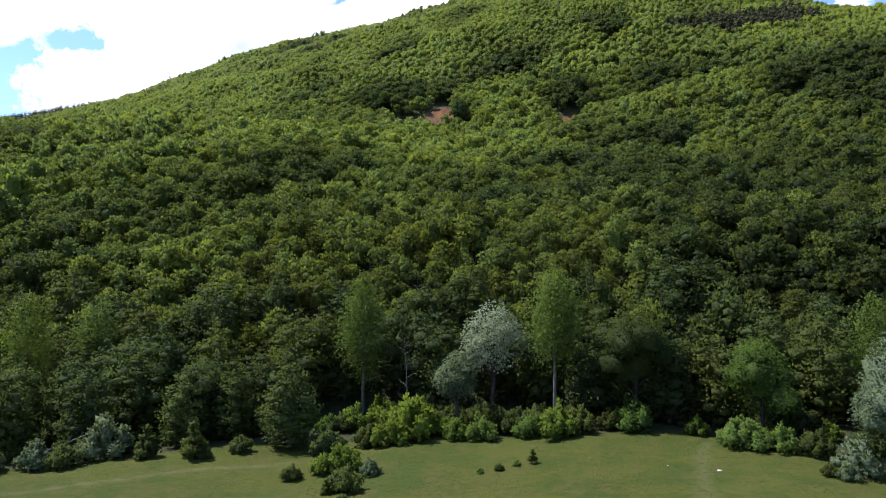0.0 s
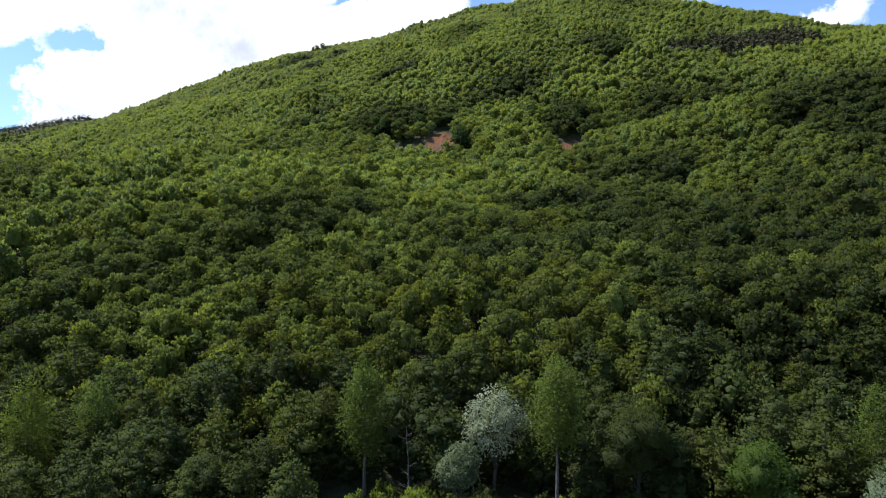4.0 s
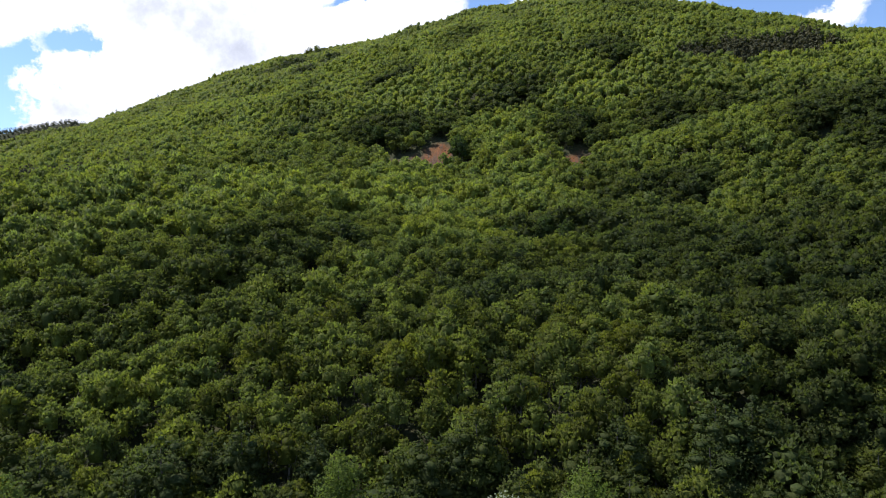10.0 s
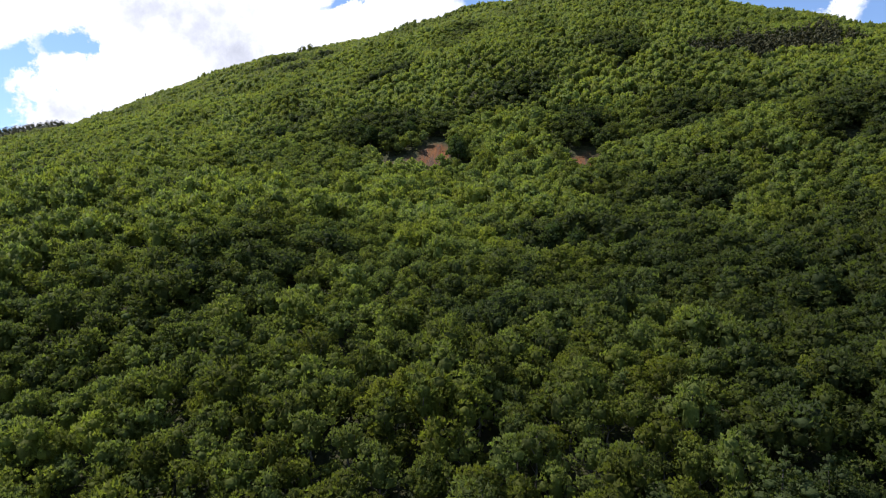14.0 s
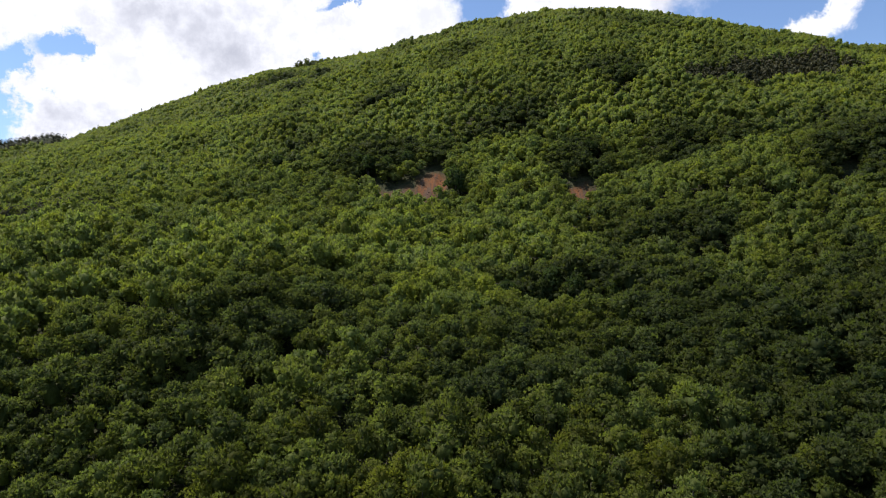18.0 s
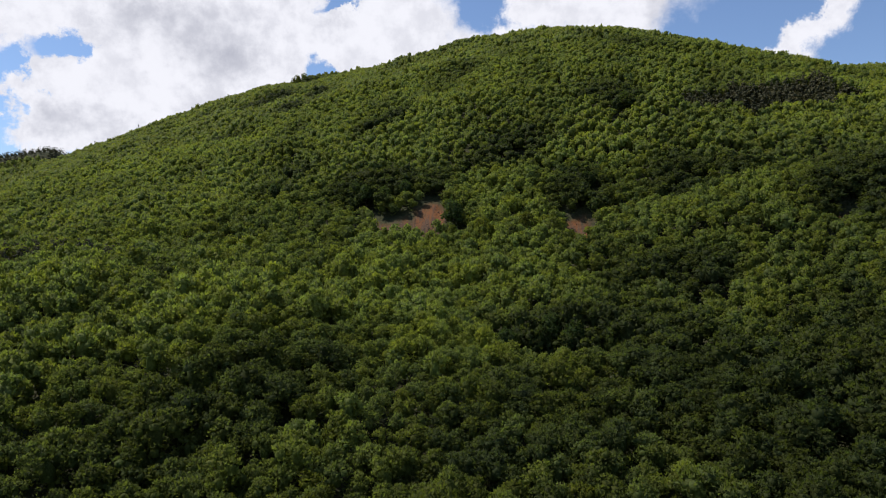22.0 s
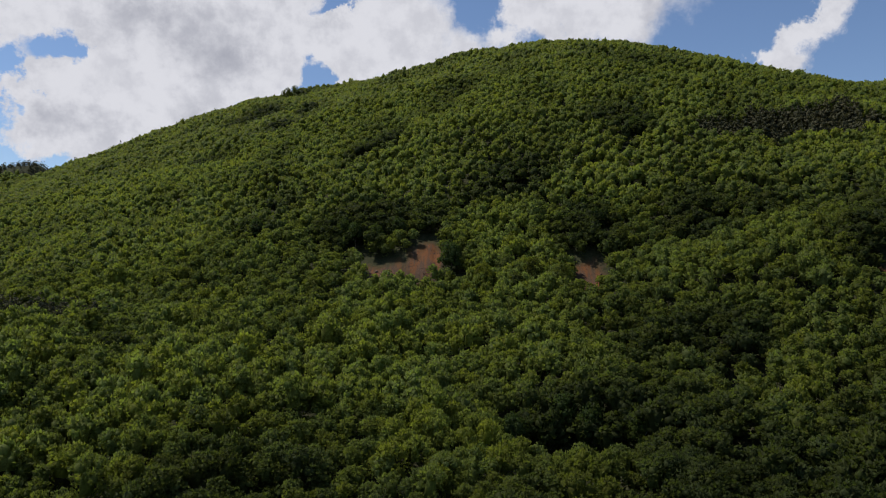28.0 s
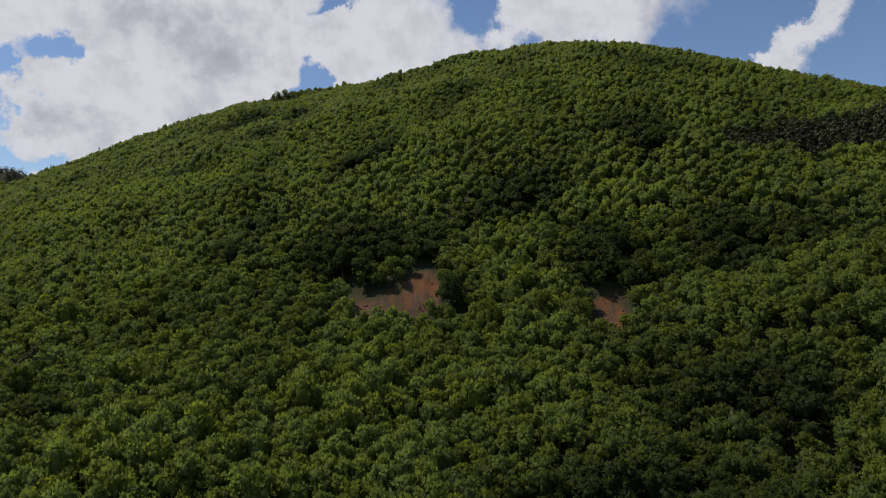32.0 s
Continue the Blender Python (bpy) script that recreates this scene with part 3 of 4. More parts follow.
def tree(name, label, category, lobes, high, girth, leaf_mat, bark_mat, count, size, seed, group="", forked=False, limbs=8, **how):
    """One tree: trunk, limbs and a crown of leaf sprays, under an Empty at its foot."""
    r = np.random.RandomState(seed)
    thing = tagged(new(name), label, category, group)
    trunk, arms = trunk_and_limbs(r, lobes, high, girth, limbs=limbs)
    if forked:
        trunk = join([trunk] + arms)
    part("trunk", mesh_from(name + "_trunk", *trunk, bark_mat), thing)
    if not forked:
        for arm in arms:
            part("limb", mesh_from(name + "_limb", *arm, bark_mat), thing)
    v, nv, tint = crown_of(r, lobes, count, size, **how)
    part("crown", mesh_from(name + "_crown", v, corners_of(v), leaf_mat, (("tint", tint),), nv), thing)
    return thing


def stand_at(thing, x, y, turn=0.0, scale=1.0):
    thing.matrix_basis = pose(x, y, float(height(x, y)) - 0.05, 0, 0, turn) @ Matrix.Scale(scale, 4)
    return thing


# ---- the riverside: poplars, willows, alders and bushes along the meadow ----
RIVER = "riverside trees"
rng = np.random.RandomState(4)


def poplar(x, y, high, wide, base, seed, label="tall slender poplar with pale bare trunk beside the meadow", limbs=0):
    r = np.random.RandomState(seed)
    t = tree("poplar_tree", label, "tree",
             column_lobes(r, high, wide, base, 20), high, 0.27, LEAF_POPLAR, BARK_PALE, 5200, 0.28, seed, RIVER, limbs=limbs, up=0.3, loose=0.9, keep=0.3, deep=0.8, soft=0.5)
    return stand_at(t, x, y)


def willow(x, y, high, wide, mat, seed, label, base=0.38, body=0):
    r = np.random.RandomState(seed)
    t = tree("willow_tree", label, "tree", round_lobes(r, high, wide, base, 13), high, 0.3, mat, BARK_DARK, 3800, 0.29, seed, RIVER, clumps=body, inset=0.85, up=0.4, droop=0.15, keep=0.6, deep=0.3 if body else 0.5)
    return stand_at(t, x, y)


poplar(17.6, 110.0, 25.0, 4.9, 0.42, 11)
poplar(-14.0, 122.0, 25.0, 4.6, 0.24, 12)
SIDE = "broad olive-green poplar leafy to the ground in the riverside belt"
poplar(-71.0, 119.0, 22.5, 5.6, 0.10, 19, SIDE, 4)
poplar(-62.0, 125.0, 20.0, 5.0, 0.10, 20, SIDE, 4)
poplar(66.0, 107.0, 20.0, 5.0, 0.10, 21, SIDE, 4)
willow(8.3, 118.0, 19.2, 6.0, LEAF_WILLOW, 13, "silver-leaved willow with dark forked limbs among alders")
willow(2.4, 108.5, 12.5, 4.0, LEAF_GREY, 14, "pale grey-green willow below a taller silver one")
willow(52.0, 80.0, 16.5, 5.6, LEAF_GREY, 15, "grey-green willow at the corner of the meadow", 0.12, 1)
willow(-37.0, 108.0, 12.5, 4.6, LEAF_ALDER, 16, "dark broad willow with a pale flank by the meadow", 0.12, 1)
willow(45.0, 98.5, 13.6, 5.6, LEAF_BUSH, 17, "bright green rounded maple over the hedge", 0.12, 1)
willow(29.5, 107.0, 18.2, 6.8, LEAF_ALDER, 18, "broad dark green alder behind the hedge", 0.1, 1)

alders = []
for k in range(4):
    r = np.random.RandomState(30 + k)
    high = 14.0
    alders.append(tree("alder_tree", "dark green alder in the riverside belt", "tree", tier_lobes(r, high, (5.5, 4.8, 5.9, 4.6)[k], 0.06, (9, 10, 8, 11)[k], full=(1.0, 0.8, 1.25, 0.9)[k]),
                       high, 0.26, LEAF_ALDER, BARK, 1750, 0.34, 40 + k, RIVER, clumps=1, inset=0.55, up=0.35, loose=0.6, keep=0.7, deep=0.35))
PLACES = [(-22.5, 102.5, 14.6, 1), (-53.0, 104.0, 14.0, 3), (-63.0, 99.0, 13.5, 0), (-38.5, 104.5, 13.0, 1), (-32.0, 107.0, 13.0, 3), (-70.0, 96.0, 12.0, 1), (35.0, 108.0, 15.5, 3), (-60.0, 112.0, 14.0, 1), (-66.0, 107.0, 14.5, 2), (-56.5, 118.0, 15.5, 3), (-73.0, 104.0, 13.0, 0), (-62.0, 122.0, 16.0, 1), (-48.0, 111.0, 14.5, 2), (66.0, 102.0, 16.0, 1), (62.0, 95.0, 13.5, 2), (41.5, 107.0, 16.5, 1), (58.0, 107.0, 18.0, 0), (52.0, 112.0, 17.0, 3)]
for k in range(76):
    x = -92 + 2.48 * k + rng.uniform(-2, 2)
    y = rng.choice((113.0, 121.0, 129.0, 137.0)) + rng.uniform(-3, 3)
    if abs(x - 17.6) < 5 and y < 116 or abs(x + 14) < 6 and y < 126 or -9.5 < x < 0 and y < 118 or 3 < x < 13 and y < 121:
        continue
    PLACES.append((x, y, rng.uniform(13, 19), int(rng.randint(4))))
for x, y in ((60, 84), (68, 88), (74, 80), (80, 92), (88, 100), (76, 100), (84, 82), (94, 90), (-80, 98), (-87, 92), (-82, 108), (-93, 103), (-96, 94), (-90, 114)):
    PLACES.append((x, y, rng.uniform(12, 16), int(rng.randint(4))))
used = set()
for x, y, high, kind in PLACES:
    if kind in used:
        stand = copy_thing(alders[kind], pose(0, 0, 0))
    else:
        stand = alders[kind]
        used.add(kind)
    stand_at(stand, x, y, rng.uniform(0, 360), high / 15.0)

# ---- the hedge and the shrubs on the meadow ----
bushes = []
for k in range(5):
    r = np.random.RandomState(60 + k)
    high = 4.0
    lobes = cone_lobes(r, high, 1.9, 0.02, 10) if k == 4 else bush_lobes(r, high * 1.1, 2.7)
    mat, label = ((LEAF_BUSH, "bright green rounded bush at the meadow's edge"), (LEAF_BUSH, "bushy green shrub at the foot of the trees"),
                  (LEAF_GREY, "pale grey-green willow bush by the meadow"), (LEAF_ALDER, "dark green bush in front of the trees"),
                  (LEAF_ALDER, "young pointed alder on the grass"))[k]
    bushes.append(tree("bush", label, "bush", lobes, high, 0.06, mat, BARK, 700, 0.34, 70 + k, "bushes along the meadow", forked=True, clumps=1, inset=0.75, keep=0.75, deep=0.3, up=0.6))
HEDGE = [
    (-47.5, 98.5, 7.2, 2), (-41.0, 97.0, 5.6, 4), (-34.0, 95.5, 6.2, 4), (-54.5, 93.5, 4.6, 2), (-59.5, 91.0, 4.2, 2), (-50.5, 93.5, 4.2, 3),
    (-28.5, 99.0, 3.2, 3), (-16.5, 99.5, 5.0, 3), (-4.2, 106.0, 8.6, 0), (-8.0, 115.5, 5.0, 3), (-3.0, 116.5, 6.0, 3), (1.5, 114.5, 5.0, 3), (5.5, 112.0, 4.6, 3), (-8.0, 102.5, 5.6, 1), (-11.0, 103.0, 4.2, 3), (5.6, 102.5, 4.6, 1),
    (2.0, 104.0, 4.2, 0), (9.0, 106.0, 5.2, 3), (16.5, 101.0, 6.0, 1), (13.0, 102.5, 4.6, 0), (20.0, 102.0, 5.2, 3), (28.0, 103.0, 6.0, 0),
]
SHRUBS = [
    (24.5, 103.5, 4.0, 3), (36.5, 100.5, 3.4, 1), (40.0, 92.5, 5.4, 0), (44.0, 90.5, 4.4, 1), (47.5, 88.5, 4.4, 3), (39.0, 95.0, 3.6, 1),
    (-19.0, 87.8, 2.5, 3), (-15.4, 89.8, 3.2, 1), (-13.0, 91.5, 4.2, 0), (-9.2, 88.5, 2.6, 2), (-11.5, 82.5, 4.0, 3), (-13.6, 81.3, 2.2, 4),
    (11.4, 89.0, 2.2, 4), (7.0, 87.2, 1.2, 3), (4.6, 86.6, 0.9, 1), (-11.3, 77.5, 1.6, 0), (9.3, 88.3, 1.0, 1), (-60.0, 79.0, 4.0, 0), (47.8, 80.5, 5.2, 2), (45.2, 78.0, 2.6, 2), (43.9, 79.4, 1.9, 3),
]
BUSHES = HEDGE + SHRUBS
for k in range(46):
    BUSHES.append((-66 + 2.75 * k + rng.uniform(-1, 1), float(edge_of_wood(-66 + 2.75 * k)) + rng.uniform(5, 14), rng.uniform(3.0, 5.5), int(rng.choice((1, 3, 3, 3)))))
used = set()
for x, y, high, kind in BUSHES:
    if kind in used:
        stand = copy_thing(bushes[kind], pose(0, 0, 0))
    else:
        stand = bushes[kind]
        used.add(kind)
    stand_at(stand, x, y, rng.uniform(0, 360), high / 4.9)

# ---- dead wood, a pale stone and the grass ----
def dead_tree(x, y, high, seed):
    r = np.random.RandomState(seed)
    thing = tagged(new("dead_tree"), "bare dead tree with pale broken branches in dark shade", "tree")
    zs = np.linspace(-0.3, high, 7)
    bend = np.cumsum(r.normal(size=(7, 2)) * 0.22, axis=0)
    part("trunk", mesh_from("dead_trunk", *tube(np.column_stack((bend, zs)), np.linspace(0.15, 0.03, 7), 7), BARK_DEAD), thing)
    for k in range(13):
        z0 = high * r.uniform(0.3, 0.95)
        a, reach = k * 2.4, r.uniform(1.2, 3.4) * (1.15 - z0 / high)+ 0.5
        bx, by = np.interp(z0, zs, bend[:, 0]), np.interp(z0, zs, bend[:, 1])
        pts = [(bx, by, z0)]
        for f in (0.35, 0.7, 1.0):
            pts.append((bx + math.cos(a) * reach * f, by + math.sin(a) * reach * f, z0 + reach * (0.1 + 0.45 * f * f) + r.normal() * 0.12))
        part("branch", mesh_from("dead_branch", *tube(pts, (0.05, 0.035, 0.025, 0.01), 5), BARK_DEAD), thing)
    return stand_at(thing, x, y)


dead_tree(-6.3, 111.5, 15.0, 5)


def fallen_trunk(x, y, long, turn, rise, seed):
    r = np.random.RandomState(seed)
    thing = tagged(new("fallen_trunk"), "pale barkless fallen trunk leaning out of the bushes", "log")
    f = np.linspace(0, 1, 6)
    pts = np.column_stack((f * long, r.normal(size=6) * 0.12, 0.2 + f * rise))
    part("stem", mesh_from("fallen_stem", *tube(pts, np.linspace(0.2, 0.07, 6), 7), BARK_DEAD), thing)
    for k in range(3):
        z = 0.2 + (0.4 + 0.2 * k) * rise
        a = (0.4 + 0.2 * k) * long
        part("snag", mesh_from("fallen_snag", *tube([(a, 0, z), (a + 0.6, 0.5 - 0.5 * k, z + 0.5), (a + 0.9, 0.8 - 0.8 * k, z + 1.1)], (0.06, 0.04, 0.02), 5), BARK_DEAD), thing)
    return stand_at(thing, x, y, turn)


fallen_trunk(-57.5, 99.0, 9.0, 8, 3.6, 6)
fallen_trunk(-56.0, 98.0, 6.0, 14, 1.4, 8)


def stone(x, y, wide, seed):
    r = np.random.RandomState(seed)
    bm = bmesh.new()
    bmesh.ops.create_icosphere(bm, subdivisions=2, radius=1.0)
    for v in bm.verts:
        v.co *= 1 + 0.25 * noise.noise(v.co * 1.7 + Vector((seed, 0, 0)))
        v.co = Vector((v.co.x * wide, v.co.y * wide * 0.7, v.co.z * wide * 0.5))
    me = bpy.data.meshes.new("stone")
    bm.to_mesh(me)
    bm.free()
    me.materials.append(STONE)
    return stand_at(tagged(new("stone", me), "small pale weathered stone lying in the grass", "stone"), x, y, r.uniform(0, 360))


stone(33.0, 83.6, 0.34, 3)
stone(27.6, 86.0, 0.16, 4)


def grass(label, count, tall, wide, mat, seed, clump=0.0):
    """Loose blades over the visible part of the meadow, as one mesh."""
    r = np.random.RandomState(seed)
    x, y = r.uniform(-64, 56, count), r.uniform(66, 104, count)
    ok = (y < edge_of_wood(x) + 2.5) & (lumps(x, y, 9, seed) > clump)
    x, y = x[ok], y[ok]
    n = len(x)
    a, h = r.uniform(0, np.pi, n), tall * r.uniform(0.5, 1.5, n)
    w = wide * r.uniform(0.6, 1.4, n)
    lx, ly = r.normal(size=n) * 2.2 * h, r.normal(size=n) * 2.2 * h
    z = height(x, y) - 0.02
    c, s = np.cos(a) * w, np.sin(a) * w
    v = np.stack((np.stack((x - c, y - s, z), 1), np.stack((x + c, y + s, z), 1),
                  np.stack((x + c * 0.5 + lx, y + s * 0.5 + ly, z + h), 1), np.stack((x - c * 0.7 + lx, y - s * 0.7 + ly, z + h * 0.9), 1)), 1).reshape(-1, 3)
    v = v.reshape(-1, 4, 3)
    under = np.cross(v[:, 1] - v[:, 0], v[:, 2] - v[:, 0])[:, 2] < 0
    v[under] = v[under][:, ::-1]
    v = v.reshape(-1, 3)
    return tagged(new("grass", mesh_from("grass", v, quads_of(v), mat, (), np.tile((0.0, 0.0, 1.0), (len(v), 1)))), label, "grass", kind="stuff")


grass("short green meadow grass", 30000, 0.06, 0.08, LEAF_GRASS, 51, -1.6)
grass("taller dry yellowish grass in patches", 1500, 0.12, 0.05, LEAF_DRY, 52, 0.35)
grass("dark weeds in tufts on the meadow", 70, 0.22, 0.10, LEAF_BUSH, 53, 0.9)

# ---- the woods on the hill ----
GAPS = [(36, 261, 7.5), (51, 257, 6.5), (23, 260, 6), (160, 320, 5.5), (110, 446, 3), (-33, 390, 5), (-81, 405, 5), (13, 366, 4), (52, 352, 5), (82, 366, 4), (-45, 300, 4), (75, 246, 5), (85, 166, 5), (47, 424, 5), (-35, 484, 5), (77, 384, 4), (-99, 638, 5)]


def wood_places():
    """A loose grid of tree feet over all the slope that comes into view."""
    r = np.random.RandomState(7)
    out = []
    for near, far, step in ((131.0, 260.0, 4.2), (260.0, 420.0, 4.4), (420.0, 860.0, 5.0)):
        for y in np.arange(near, far, step * 0.9):
            reach = 0.65 * y + 10
            x = np.arange(-reach, reach, step)
            xx = x + r.uniform(-0.42, 0.42, len(x)) * step
            yy = y + r.uniform(-0.42, 0.42, len(x)) * step
            out.append(np.stack((xx, yy), 1))
    p = np.concatenate(out)
    crest = np.interp(p[:, 0], (-400, -130, 50, 150, 300, 450), (850, 840, 775, 745, 665, 610))
    free = np.ones(len(p), bool)
    for cx, cy, ra in GAPS:
        free &= np.hypot(p[:, 0] - cx, p[:, 1] - cy) > ra
    return p[(np.maximum(scree_at(p[:, 0], p[:, 1]), scree_at(p[:, 0], p[:, 1] + 4.5)) < 0.25) & (p[:, 1] < crest) & free]


def in_pines(x, y):
    """The dark stands of planted pines."""
    a = (np.abs(x - 186) < 46 + 4 * lumps(x, y, 30, 31)) & (np.abs(y - 438) < 17 + 3 * lumps(x, y, 22, 35) - 9 * (x < 168))
    b = (np.abs(x + 155) < 40) & (np.abs(y - 322) < 18) & (lumps(x, y, 14, 33) > -0.6)
    return a | b


# dark stands, with the shade of hollows put into leaf tone; fresh green stands (x, y, half width)
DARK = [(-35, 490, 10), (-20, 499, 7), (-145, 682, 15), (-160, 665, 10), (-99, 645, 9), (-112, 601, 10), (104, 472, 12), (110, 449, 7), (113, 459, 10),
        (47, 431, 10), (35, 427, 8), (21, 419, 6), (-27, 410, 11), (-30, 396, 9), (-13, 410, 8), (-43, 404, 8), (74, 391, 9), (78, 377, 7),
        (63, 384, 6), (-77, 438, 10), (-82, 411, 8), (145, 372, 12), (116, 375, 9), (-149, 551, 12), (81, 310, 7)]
SHADED_WOOD = [(98, 294, 8), (-95, 286, 6), (6, 404, 6), (37, 272, 8), (51, 268, 7), (27, 267, 6), (168, 333, 7), (154, 333, 8), (-58, 206, 6), (95, 304, 10), (72, 234, 9),
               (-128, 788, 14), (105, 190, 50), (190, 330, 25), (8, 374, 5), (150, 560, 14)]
FRESH = [(-3, 508, 10), (-16, 483, 8), (-28, 475, 7), (22, 401, 11), (38, 398, 11), (42, 362, 10), (22, 360, 8), (80, 415, 8), (65, 416, 6), (115, 440, 6), (92, 457, 6),
         (-158, 502, 20), (-202, 510, 20), (-89, 679, 10), (-11, 355, 9), (-16, 298, 24), (12, 249, 14), (-55, 262, 20), (106, 276, 14), (-112, 258, 18), (260, 430, 30)]
feet = wood_places()
wr = np.random.RandomState(9)
tone = np.clip(wr.normal(0.0, 0.25, len(feet)), -0.5, 0.5)
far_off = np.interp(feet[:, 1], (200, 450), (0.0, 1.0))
size = np.clip(0.95 * np.exp(wr.normal(0.0, 0.17, len(feet)) * (1 - 0.65 * far_off)), 0.55, 1.75)
turn = wr.uniform(0, 2 * np.pi, len(feet))
hue = wr.uniform(0, 1, len(feet))
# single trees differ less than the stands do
# tone rises uphill: brightening by distance haze put into the leaf colour
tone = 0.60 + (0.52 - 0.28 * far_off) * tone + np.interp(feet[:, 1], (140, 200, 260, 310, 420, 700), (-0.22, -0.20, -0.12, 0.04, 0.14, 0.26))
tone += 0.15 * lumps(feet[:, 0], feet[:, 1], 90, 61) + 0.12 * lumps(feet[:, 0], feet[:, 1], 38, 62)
# leaf tone lowered where hollows, gaps and overhangs lie in shade
for spots, shift in ((DARK, -0.85), (SHADED_WOOD, -0.75), (FRESH, 0.42)):
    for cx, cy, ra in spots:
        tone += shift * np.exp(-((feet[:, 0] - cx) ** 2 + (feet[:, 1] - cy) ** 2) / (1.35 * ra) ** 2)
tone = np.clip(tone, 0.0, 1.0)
size *= 1.0 + 0.30 * np.clip(0.35 - tone, 0, 0.35) / 0.35
pines = in_pines(feet[:, 0], feet[:, 1])
size[pines] *= np.where(feet[pines, 1] < 400, 1.02, 1.15)
close = (np.abs(feet[:, 0]) < 42) & (feet[:, 1] < 230) & ~pines
close &= np.cumsum(close) <= 300


def crown_kinds(count, tufts_each, long, seed, pine=False, lobes_each=6, wide=3.25, **how):
    out = []
    for k in range(count):
        r = np.random.RandomState(seed + k)
        high = 8.8 + r.uniform(-1, 1)
        lobes = cone_lobes(r, high * 1.15, 3.2, 0.05, 6) if pine else dome_lobes(r, high, wide * r.uniform(0.9, 1.12), r.uniform(0.48, 0.64), lobes_each)
        out.append(crown_of(r, lobes, tufts_each, long, clumps=1, **how))
    return out


def woodland(label, pick, kinds, mat):
    """All the trees of one stretch of the wood, as one mesh."""
    which = wr.randint(len(kinds), size=len(feet))
    verts, norms, tones, hues, tints = [], [], [], [], []
    for k, (crown, soft, tint) in enumerate(kinds):
        idx = np.flatnonzero(pick & (which == k))
        if not len(idx):
            continue
        c, s = np.cos(turn[idx])[:, None], np.sin(turn[idx])[:, None]
        sz = size[idx][:, None]
        x = (crown[None, :, 0] * c - crown[None, :, 1] * s) * sz + feet[idx, 0][:, None]
        y = (crown[None, :, 0] * s + crown[None, :, 1] * c) * sz + feet[idx, 1][:, None]
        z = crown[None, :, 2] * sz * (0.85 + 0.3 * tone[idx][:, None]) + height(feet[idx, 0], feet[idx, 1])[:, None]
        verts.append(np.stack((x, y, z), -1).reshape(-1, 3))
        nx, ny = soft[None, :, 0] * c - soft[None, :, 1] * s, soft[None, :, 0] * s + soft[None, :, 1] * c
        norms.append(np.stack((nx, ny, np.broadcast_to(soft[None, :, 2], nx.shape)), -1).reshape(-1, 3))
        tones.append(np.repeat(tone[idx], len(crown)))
        tints.append(np.tile(tint, len(idx)))
        hues.append(np.repeat(hue[idx], len(crown)))
    v = np.concatenate(verts)
    ob = new("woodland", mesh_from("woodland", v, corners_of(v), mat, (("tone", np.concatenate(tones)), ("hue", np.concatenate(hues)), ("tint", np.concatenate(tints))), np.concatenate(norms)))
    return tagged(ob, label, "woodland", kind="stuff")


fx, fy = feet[:, 0], feet[:, 1]
away = np.hypot(fy - np.clip(0.55 * (fy - 131), 0, 115), fx)   # the further up and aside, the coarser the leaf
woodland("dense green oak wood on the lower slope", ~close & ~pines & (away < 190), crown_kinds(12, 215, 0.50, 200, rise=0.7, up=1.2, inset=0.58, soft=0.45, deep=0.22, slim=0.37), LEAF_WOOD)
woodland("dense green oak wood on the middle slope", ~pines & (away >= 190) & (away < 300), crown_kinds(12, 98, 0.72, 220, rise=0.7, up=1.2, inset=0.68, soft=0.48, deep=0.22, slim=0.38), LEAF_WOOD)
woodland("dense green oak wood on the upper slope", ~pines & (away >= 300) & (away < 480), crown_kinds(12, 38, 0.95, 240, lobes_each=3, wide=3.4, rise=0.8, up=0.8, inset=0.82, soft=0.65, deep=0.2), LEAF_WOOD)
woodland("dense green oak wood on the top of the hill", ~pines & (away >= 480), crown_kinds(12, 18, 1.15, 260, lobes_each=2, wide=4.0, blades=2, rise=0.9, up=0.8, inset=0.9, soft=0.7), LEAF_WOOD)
woodland("dark stand of planted pines on the hillside", pines, crown_kinds(4, 90, 0.8, 280, True), LEAF_PINE)

oaks = []
for k in range(8):
    r = np.random.RandomState(80 + k)
    high = 8.8 + r.uniform(-1, 1)
    oaks.append(tree("oak_tree", "leafy green young oak on the wooded slope", "tree", dome_lobes(r, high, r.uniform(2.8, 3.4), r.uniform(0.42, 0.6), 5),
                     high, 0.16, LEAF_OAK, BARK, 300, 0.42, 90 + k, "oaks on the lower slope", forked=True, clumps=1, inset=0.58, rise=0.7, up=1.2, soft=0.45, deep=0.22, slim=0.37))
used = set()
for i in np.flatnonzero(close):
    k = int(wr.randint(8))
    if k in used:
        stand = copy_thing(oaks[k], pose(0, 0, 0))
    else:
        stand = oaks[k]
        used.add(k)
    stand_at(stand, float(feet[i, 0]), float(feet[i, 1]), math.degrees(turn[i]), float(size[i]))

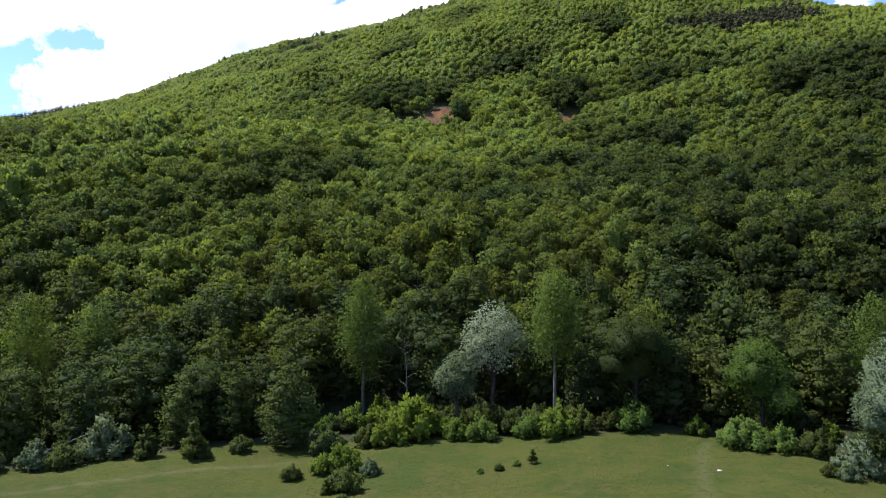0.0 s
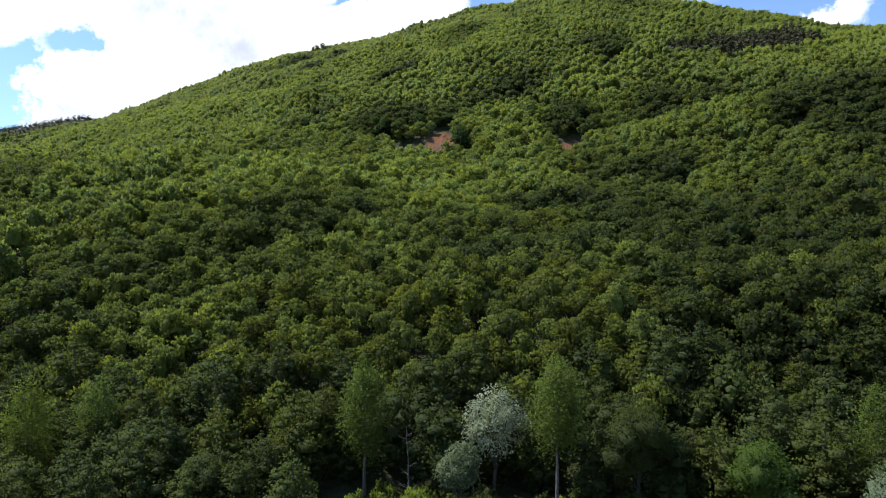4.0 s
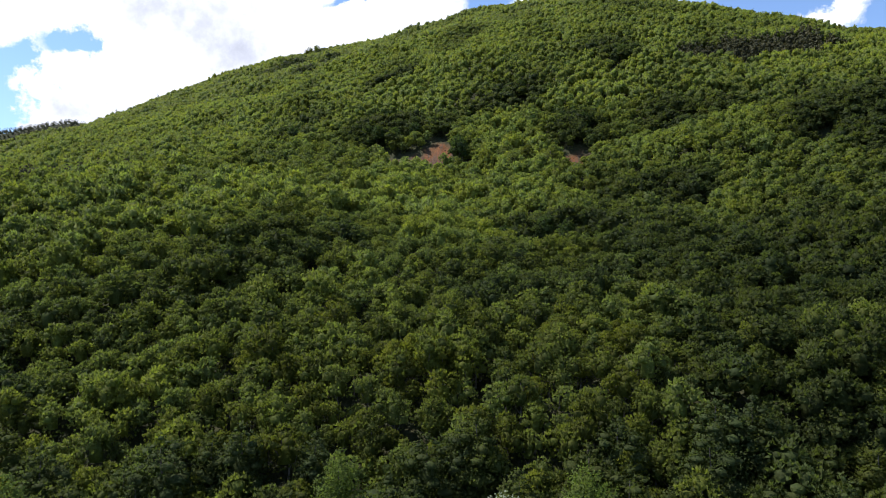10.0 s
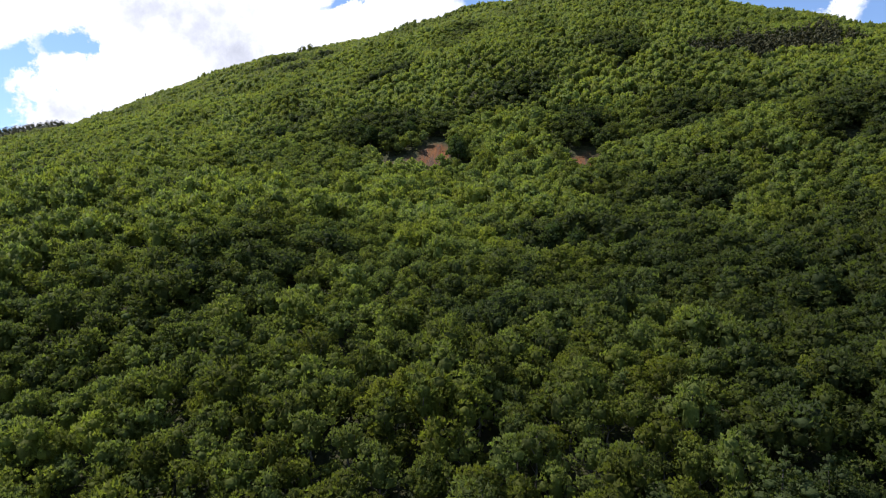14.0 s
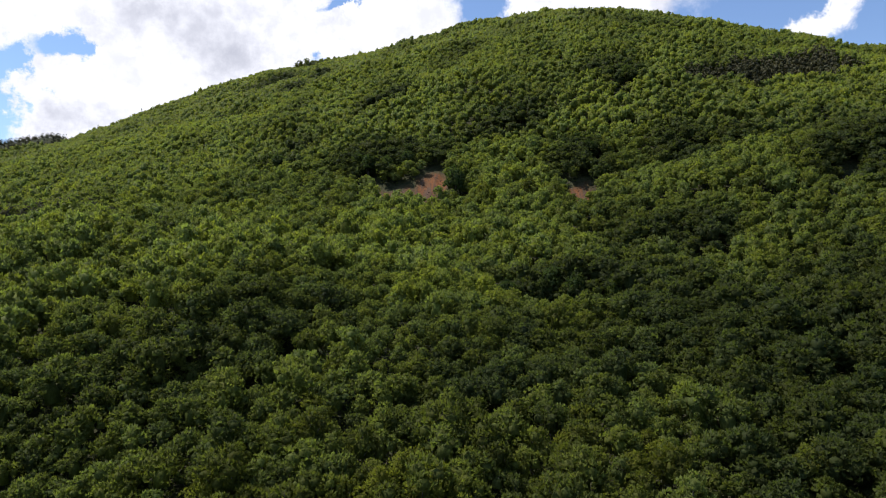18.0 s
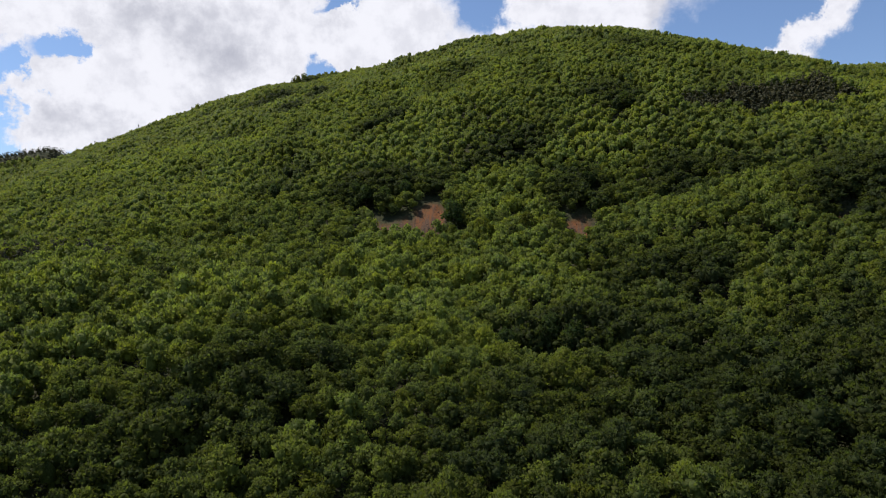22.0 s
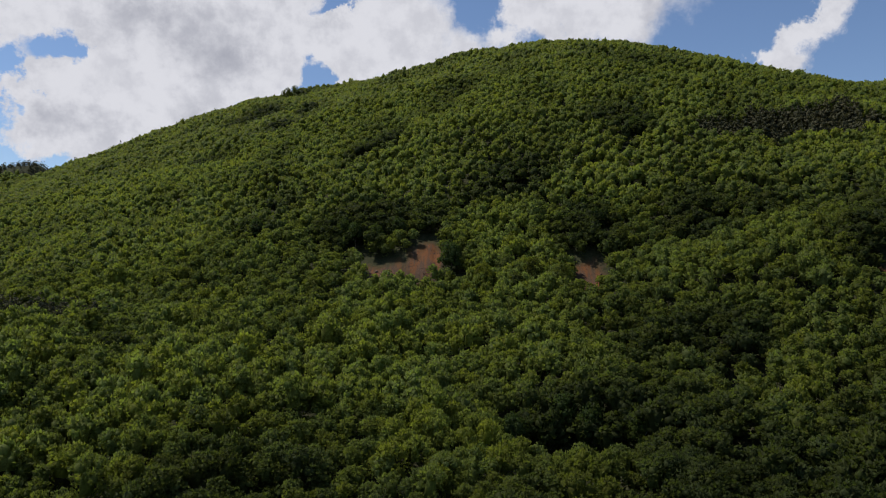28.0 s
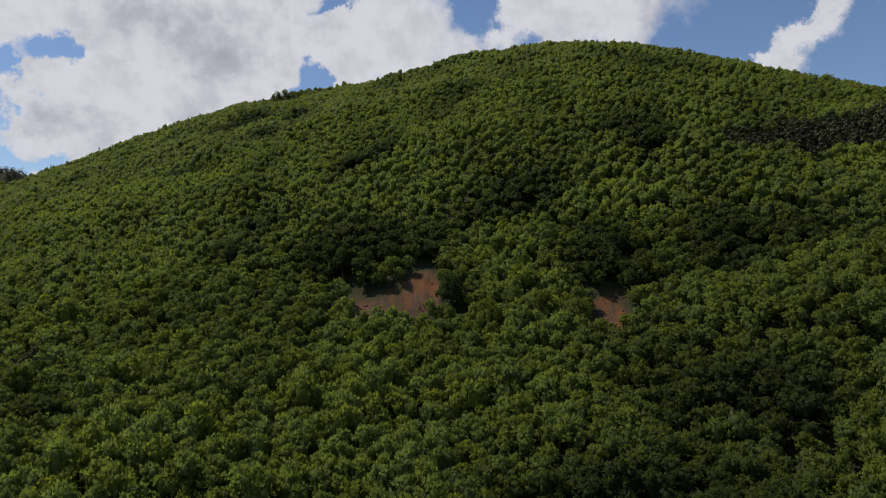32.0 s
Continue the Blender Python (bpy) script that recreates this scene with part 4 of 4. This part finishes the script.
# ---- loose stones on the bare slopes ----
def rubble():
    r = np.random.RandomState(91)
    cube = np.array([(-1, -1, -1), (1, -1, -1), (1, 1, -1), (-1, 1, -1), (-1, -1, 1), (1, -1, 1), (1, 1, 1), (-1, 1, 1)]) * 0.5
    quads = np.array([(0, 1, 5, 4), (1, 2, 6, 5), (2, 3, 7, 6), (3, 0, 4, 7), (4, 5, 6, 7), (3, 2, 1, 0)])
    verts, faces = [], []
    for cx, cy, rx, ry in SCREES:
        for _ in range(int(3.0 * rx * ry)):
            x, y = cx + r.uniform(-1, 1) * rx, cy + r.uniform(-1, 1) * ry
            if scree_at(np.array(x), np.array(y)) < 0.5:
                continue
            w = 0.075 * math.exp(r.normal() * 0.6)
            turn_m = np.array(Euler(r.uniform(0, 6, 3)).to_matrix())
            v = (cube * r.uniform(0.7, 1.3, (8, 3))) @ turn_m.T * 2 * w * r.uniform(0.6, 1.2, 3)
            verts.append(v + (x, y, float(height(x, y)) + float(scree_relief(np.array(x), np.array(y))) + 0.1 * w))
            faces.append(quads + 8 * len(faces))
    ob = new("rubble", mesh_from("rubble", np.concatenate(verts), np.concatenate(faces), RUBBLE))
    return tagged(ob, "loose reddish grey stones on the bare cut slope", "stones", kind="stuff")


rubble()

# ---- larger single trees that stand out of the wood ----
broad = []
for k in range(3):
    r = np.random.RandomState(120 + k)
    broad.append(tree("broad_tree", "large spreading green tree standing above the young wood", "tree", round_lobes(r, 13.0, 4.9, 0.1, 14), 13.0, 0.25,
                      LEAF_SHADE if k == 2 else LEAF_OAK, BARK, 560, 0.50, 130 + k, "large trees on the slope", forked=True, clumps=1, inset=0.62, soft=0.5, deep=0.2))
VALLEY_TREES = [(73, 158, 15), (66, 150, 13), (83, 163, 14), (96, 166, 16), (103, 172, 14), (90, 153, 12), (60, 160, 12), (101, 158, 13), (78, 146, 13), (112, 178, 13)]
HILL_TREES = [(-24, 396, 12), (-34, 398, 13), (-14, 398, 12), (9, 371, 16), (31, 366, 13), (75, 388, 12), (66, 390, 11), (152, 330, 13), (172, 346, 12), (160, 344, 12),
              (-146, 795, 16), (-138, 797, 15), (-126, 786, 11), (-152, 770, 10), (112, 452, 13), (121, 455, 12), (31, 267, 13), (44, 268, 14), (22, 265, 12), (56, 263, 12),
              (37, 273, 13), (82, 374, 12), (36, 362, 12), (22, 357, 15), (42, 359, 15), (52, 354, 14), (15, 350, 12), (33, 350, 13), (-82, 410, 12), (-88, 412, 12), (47, 432, 12), (38, 430, 11), (-40, 402, 12)]
BROAD = VALLEY_TREES + HILL_TREES
used = set()
for x, y, high in BROAD:
    # trees in hollows and above the scree get the shade-darkened leaves
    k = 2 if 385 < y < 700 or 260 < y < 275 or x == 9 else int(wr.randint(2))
    if k in used:
        stand = copy_thing(broad[k], pose(0, 0, 0))
    else:
        stand = broad[k]
        used.add(k)
    stand_at(stand, x, y, wr.uniform(0, 360), high / 13.0)


# ---- dark conifers that stand out along the crest ----
r = np.random.RandomState(150)
conifer = tree("conifer_tree", "small dark conifer standing out along the crest", "tree", cone_lobes(r, 12.0, 2.2, 0.05, 14), 12.0, 0.16, LEAF_PINE, BARK_DARK,
               260, 0.6, 151, "conifers along the crest", forked=True, clumps=1)
CREST = [(-357, 749, 12), (-345, 750, 12), (-338, 748, 14), (-341, 781, 13), (-330, 760, 11), (-291, 739, 14), (-322, 765, 11), (-241, 745, 12), (-365, 750, 11), (-374, 748, 12), (-313, 750, 10), (-197, 770, 11)]
for k, (x, y, high) in enumerate(CREST):
    stand_at(copy_thing(conifer, pose(0, 0, 0)) if k else conifer, x, y, wr.uniform(0, 360), high / 12.0)


# ---- the distant ridge with its dark conifers ----
def far_conifers():
    r = np.random.RandomState(77)
    n = 1500
    x, y = r.uniform(-740, -410, n), r.uniform(845, 925, n)
    lobes = cone_lobes(r, 12.0, 2.6, 0.05, 6)
    crown, soft, tint = crown_of(r, lobes[:4], 6, 1.4, clumps=1)
    s = r.uniform(0.55, 0.95, n)
    v = crown[None] * s[:, None, None] + np.stack((x, y, height(x, y)), 1)[:, None]
    ob = new("woodland", mesh_from("far_woodland", v.reshape(-1, 3), corners_of(v.reshape(-1, 3)), LEAF_PINE,
                                   (("tone", np.repeat(r.uniform(0, 1, n), len(crown))), ("hue", np.repeat(r.uniform(0, 1, n), len(crown))), ("tint", np.tile(tint, n))), np.tile(soft, (n, 1))))
    return tagged(ob, "dark conifer wood along a distant ridge", "woodland", kind="stuff")


far_conifers()
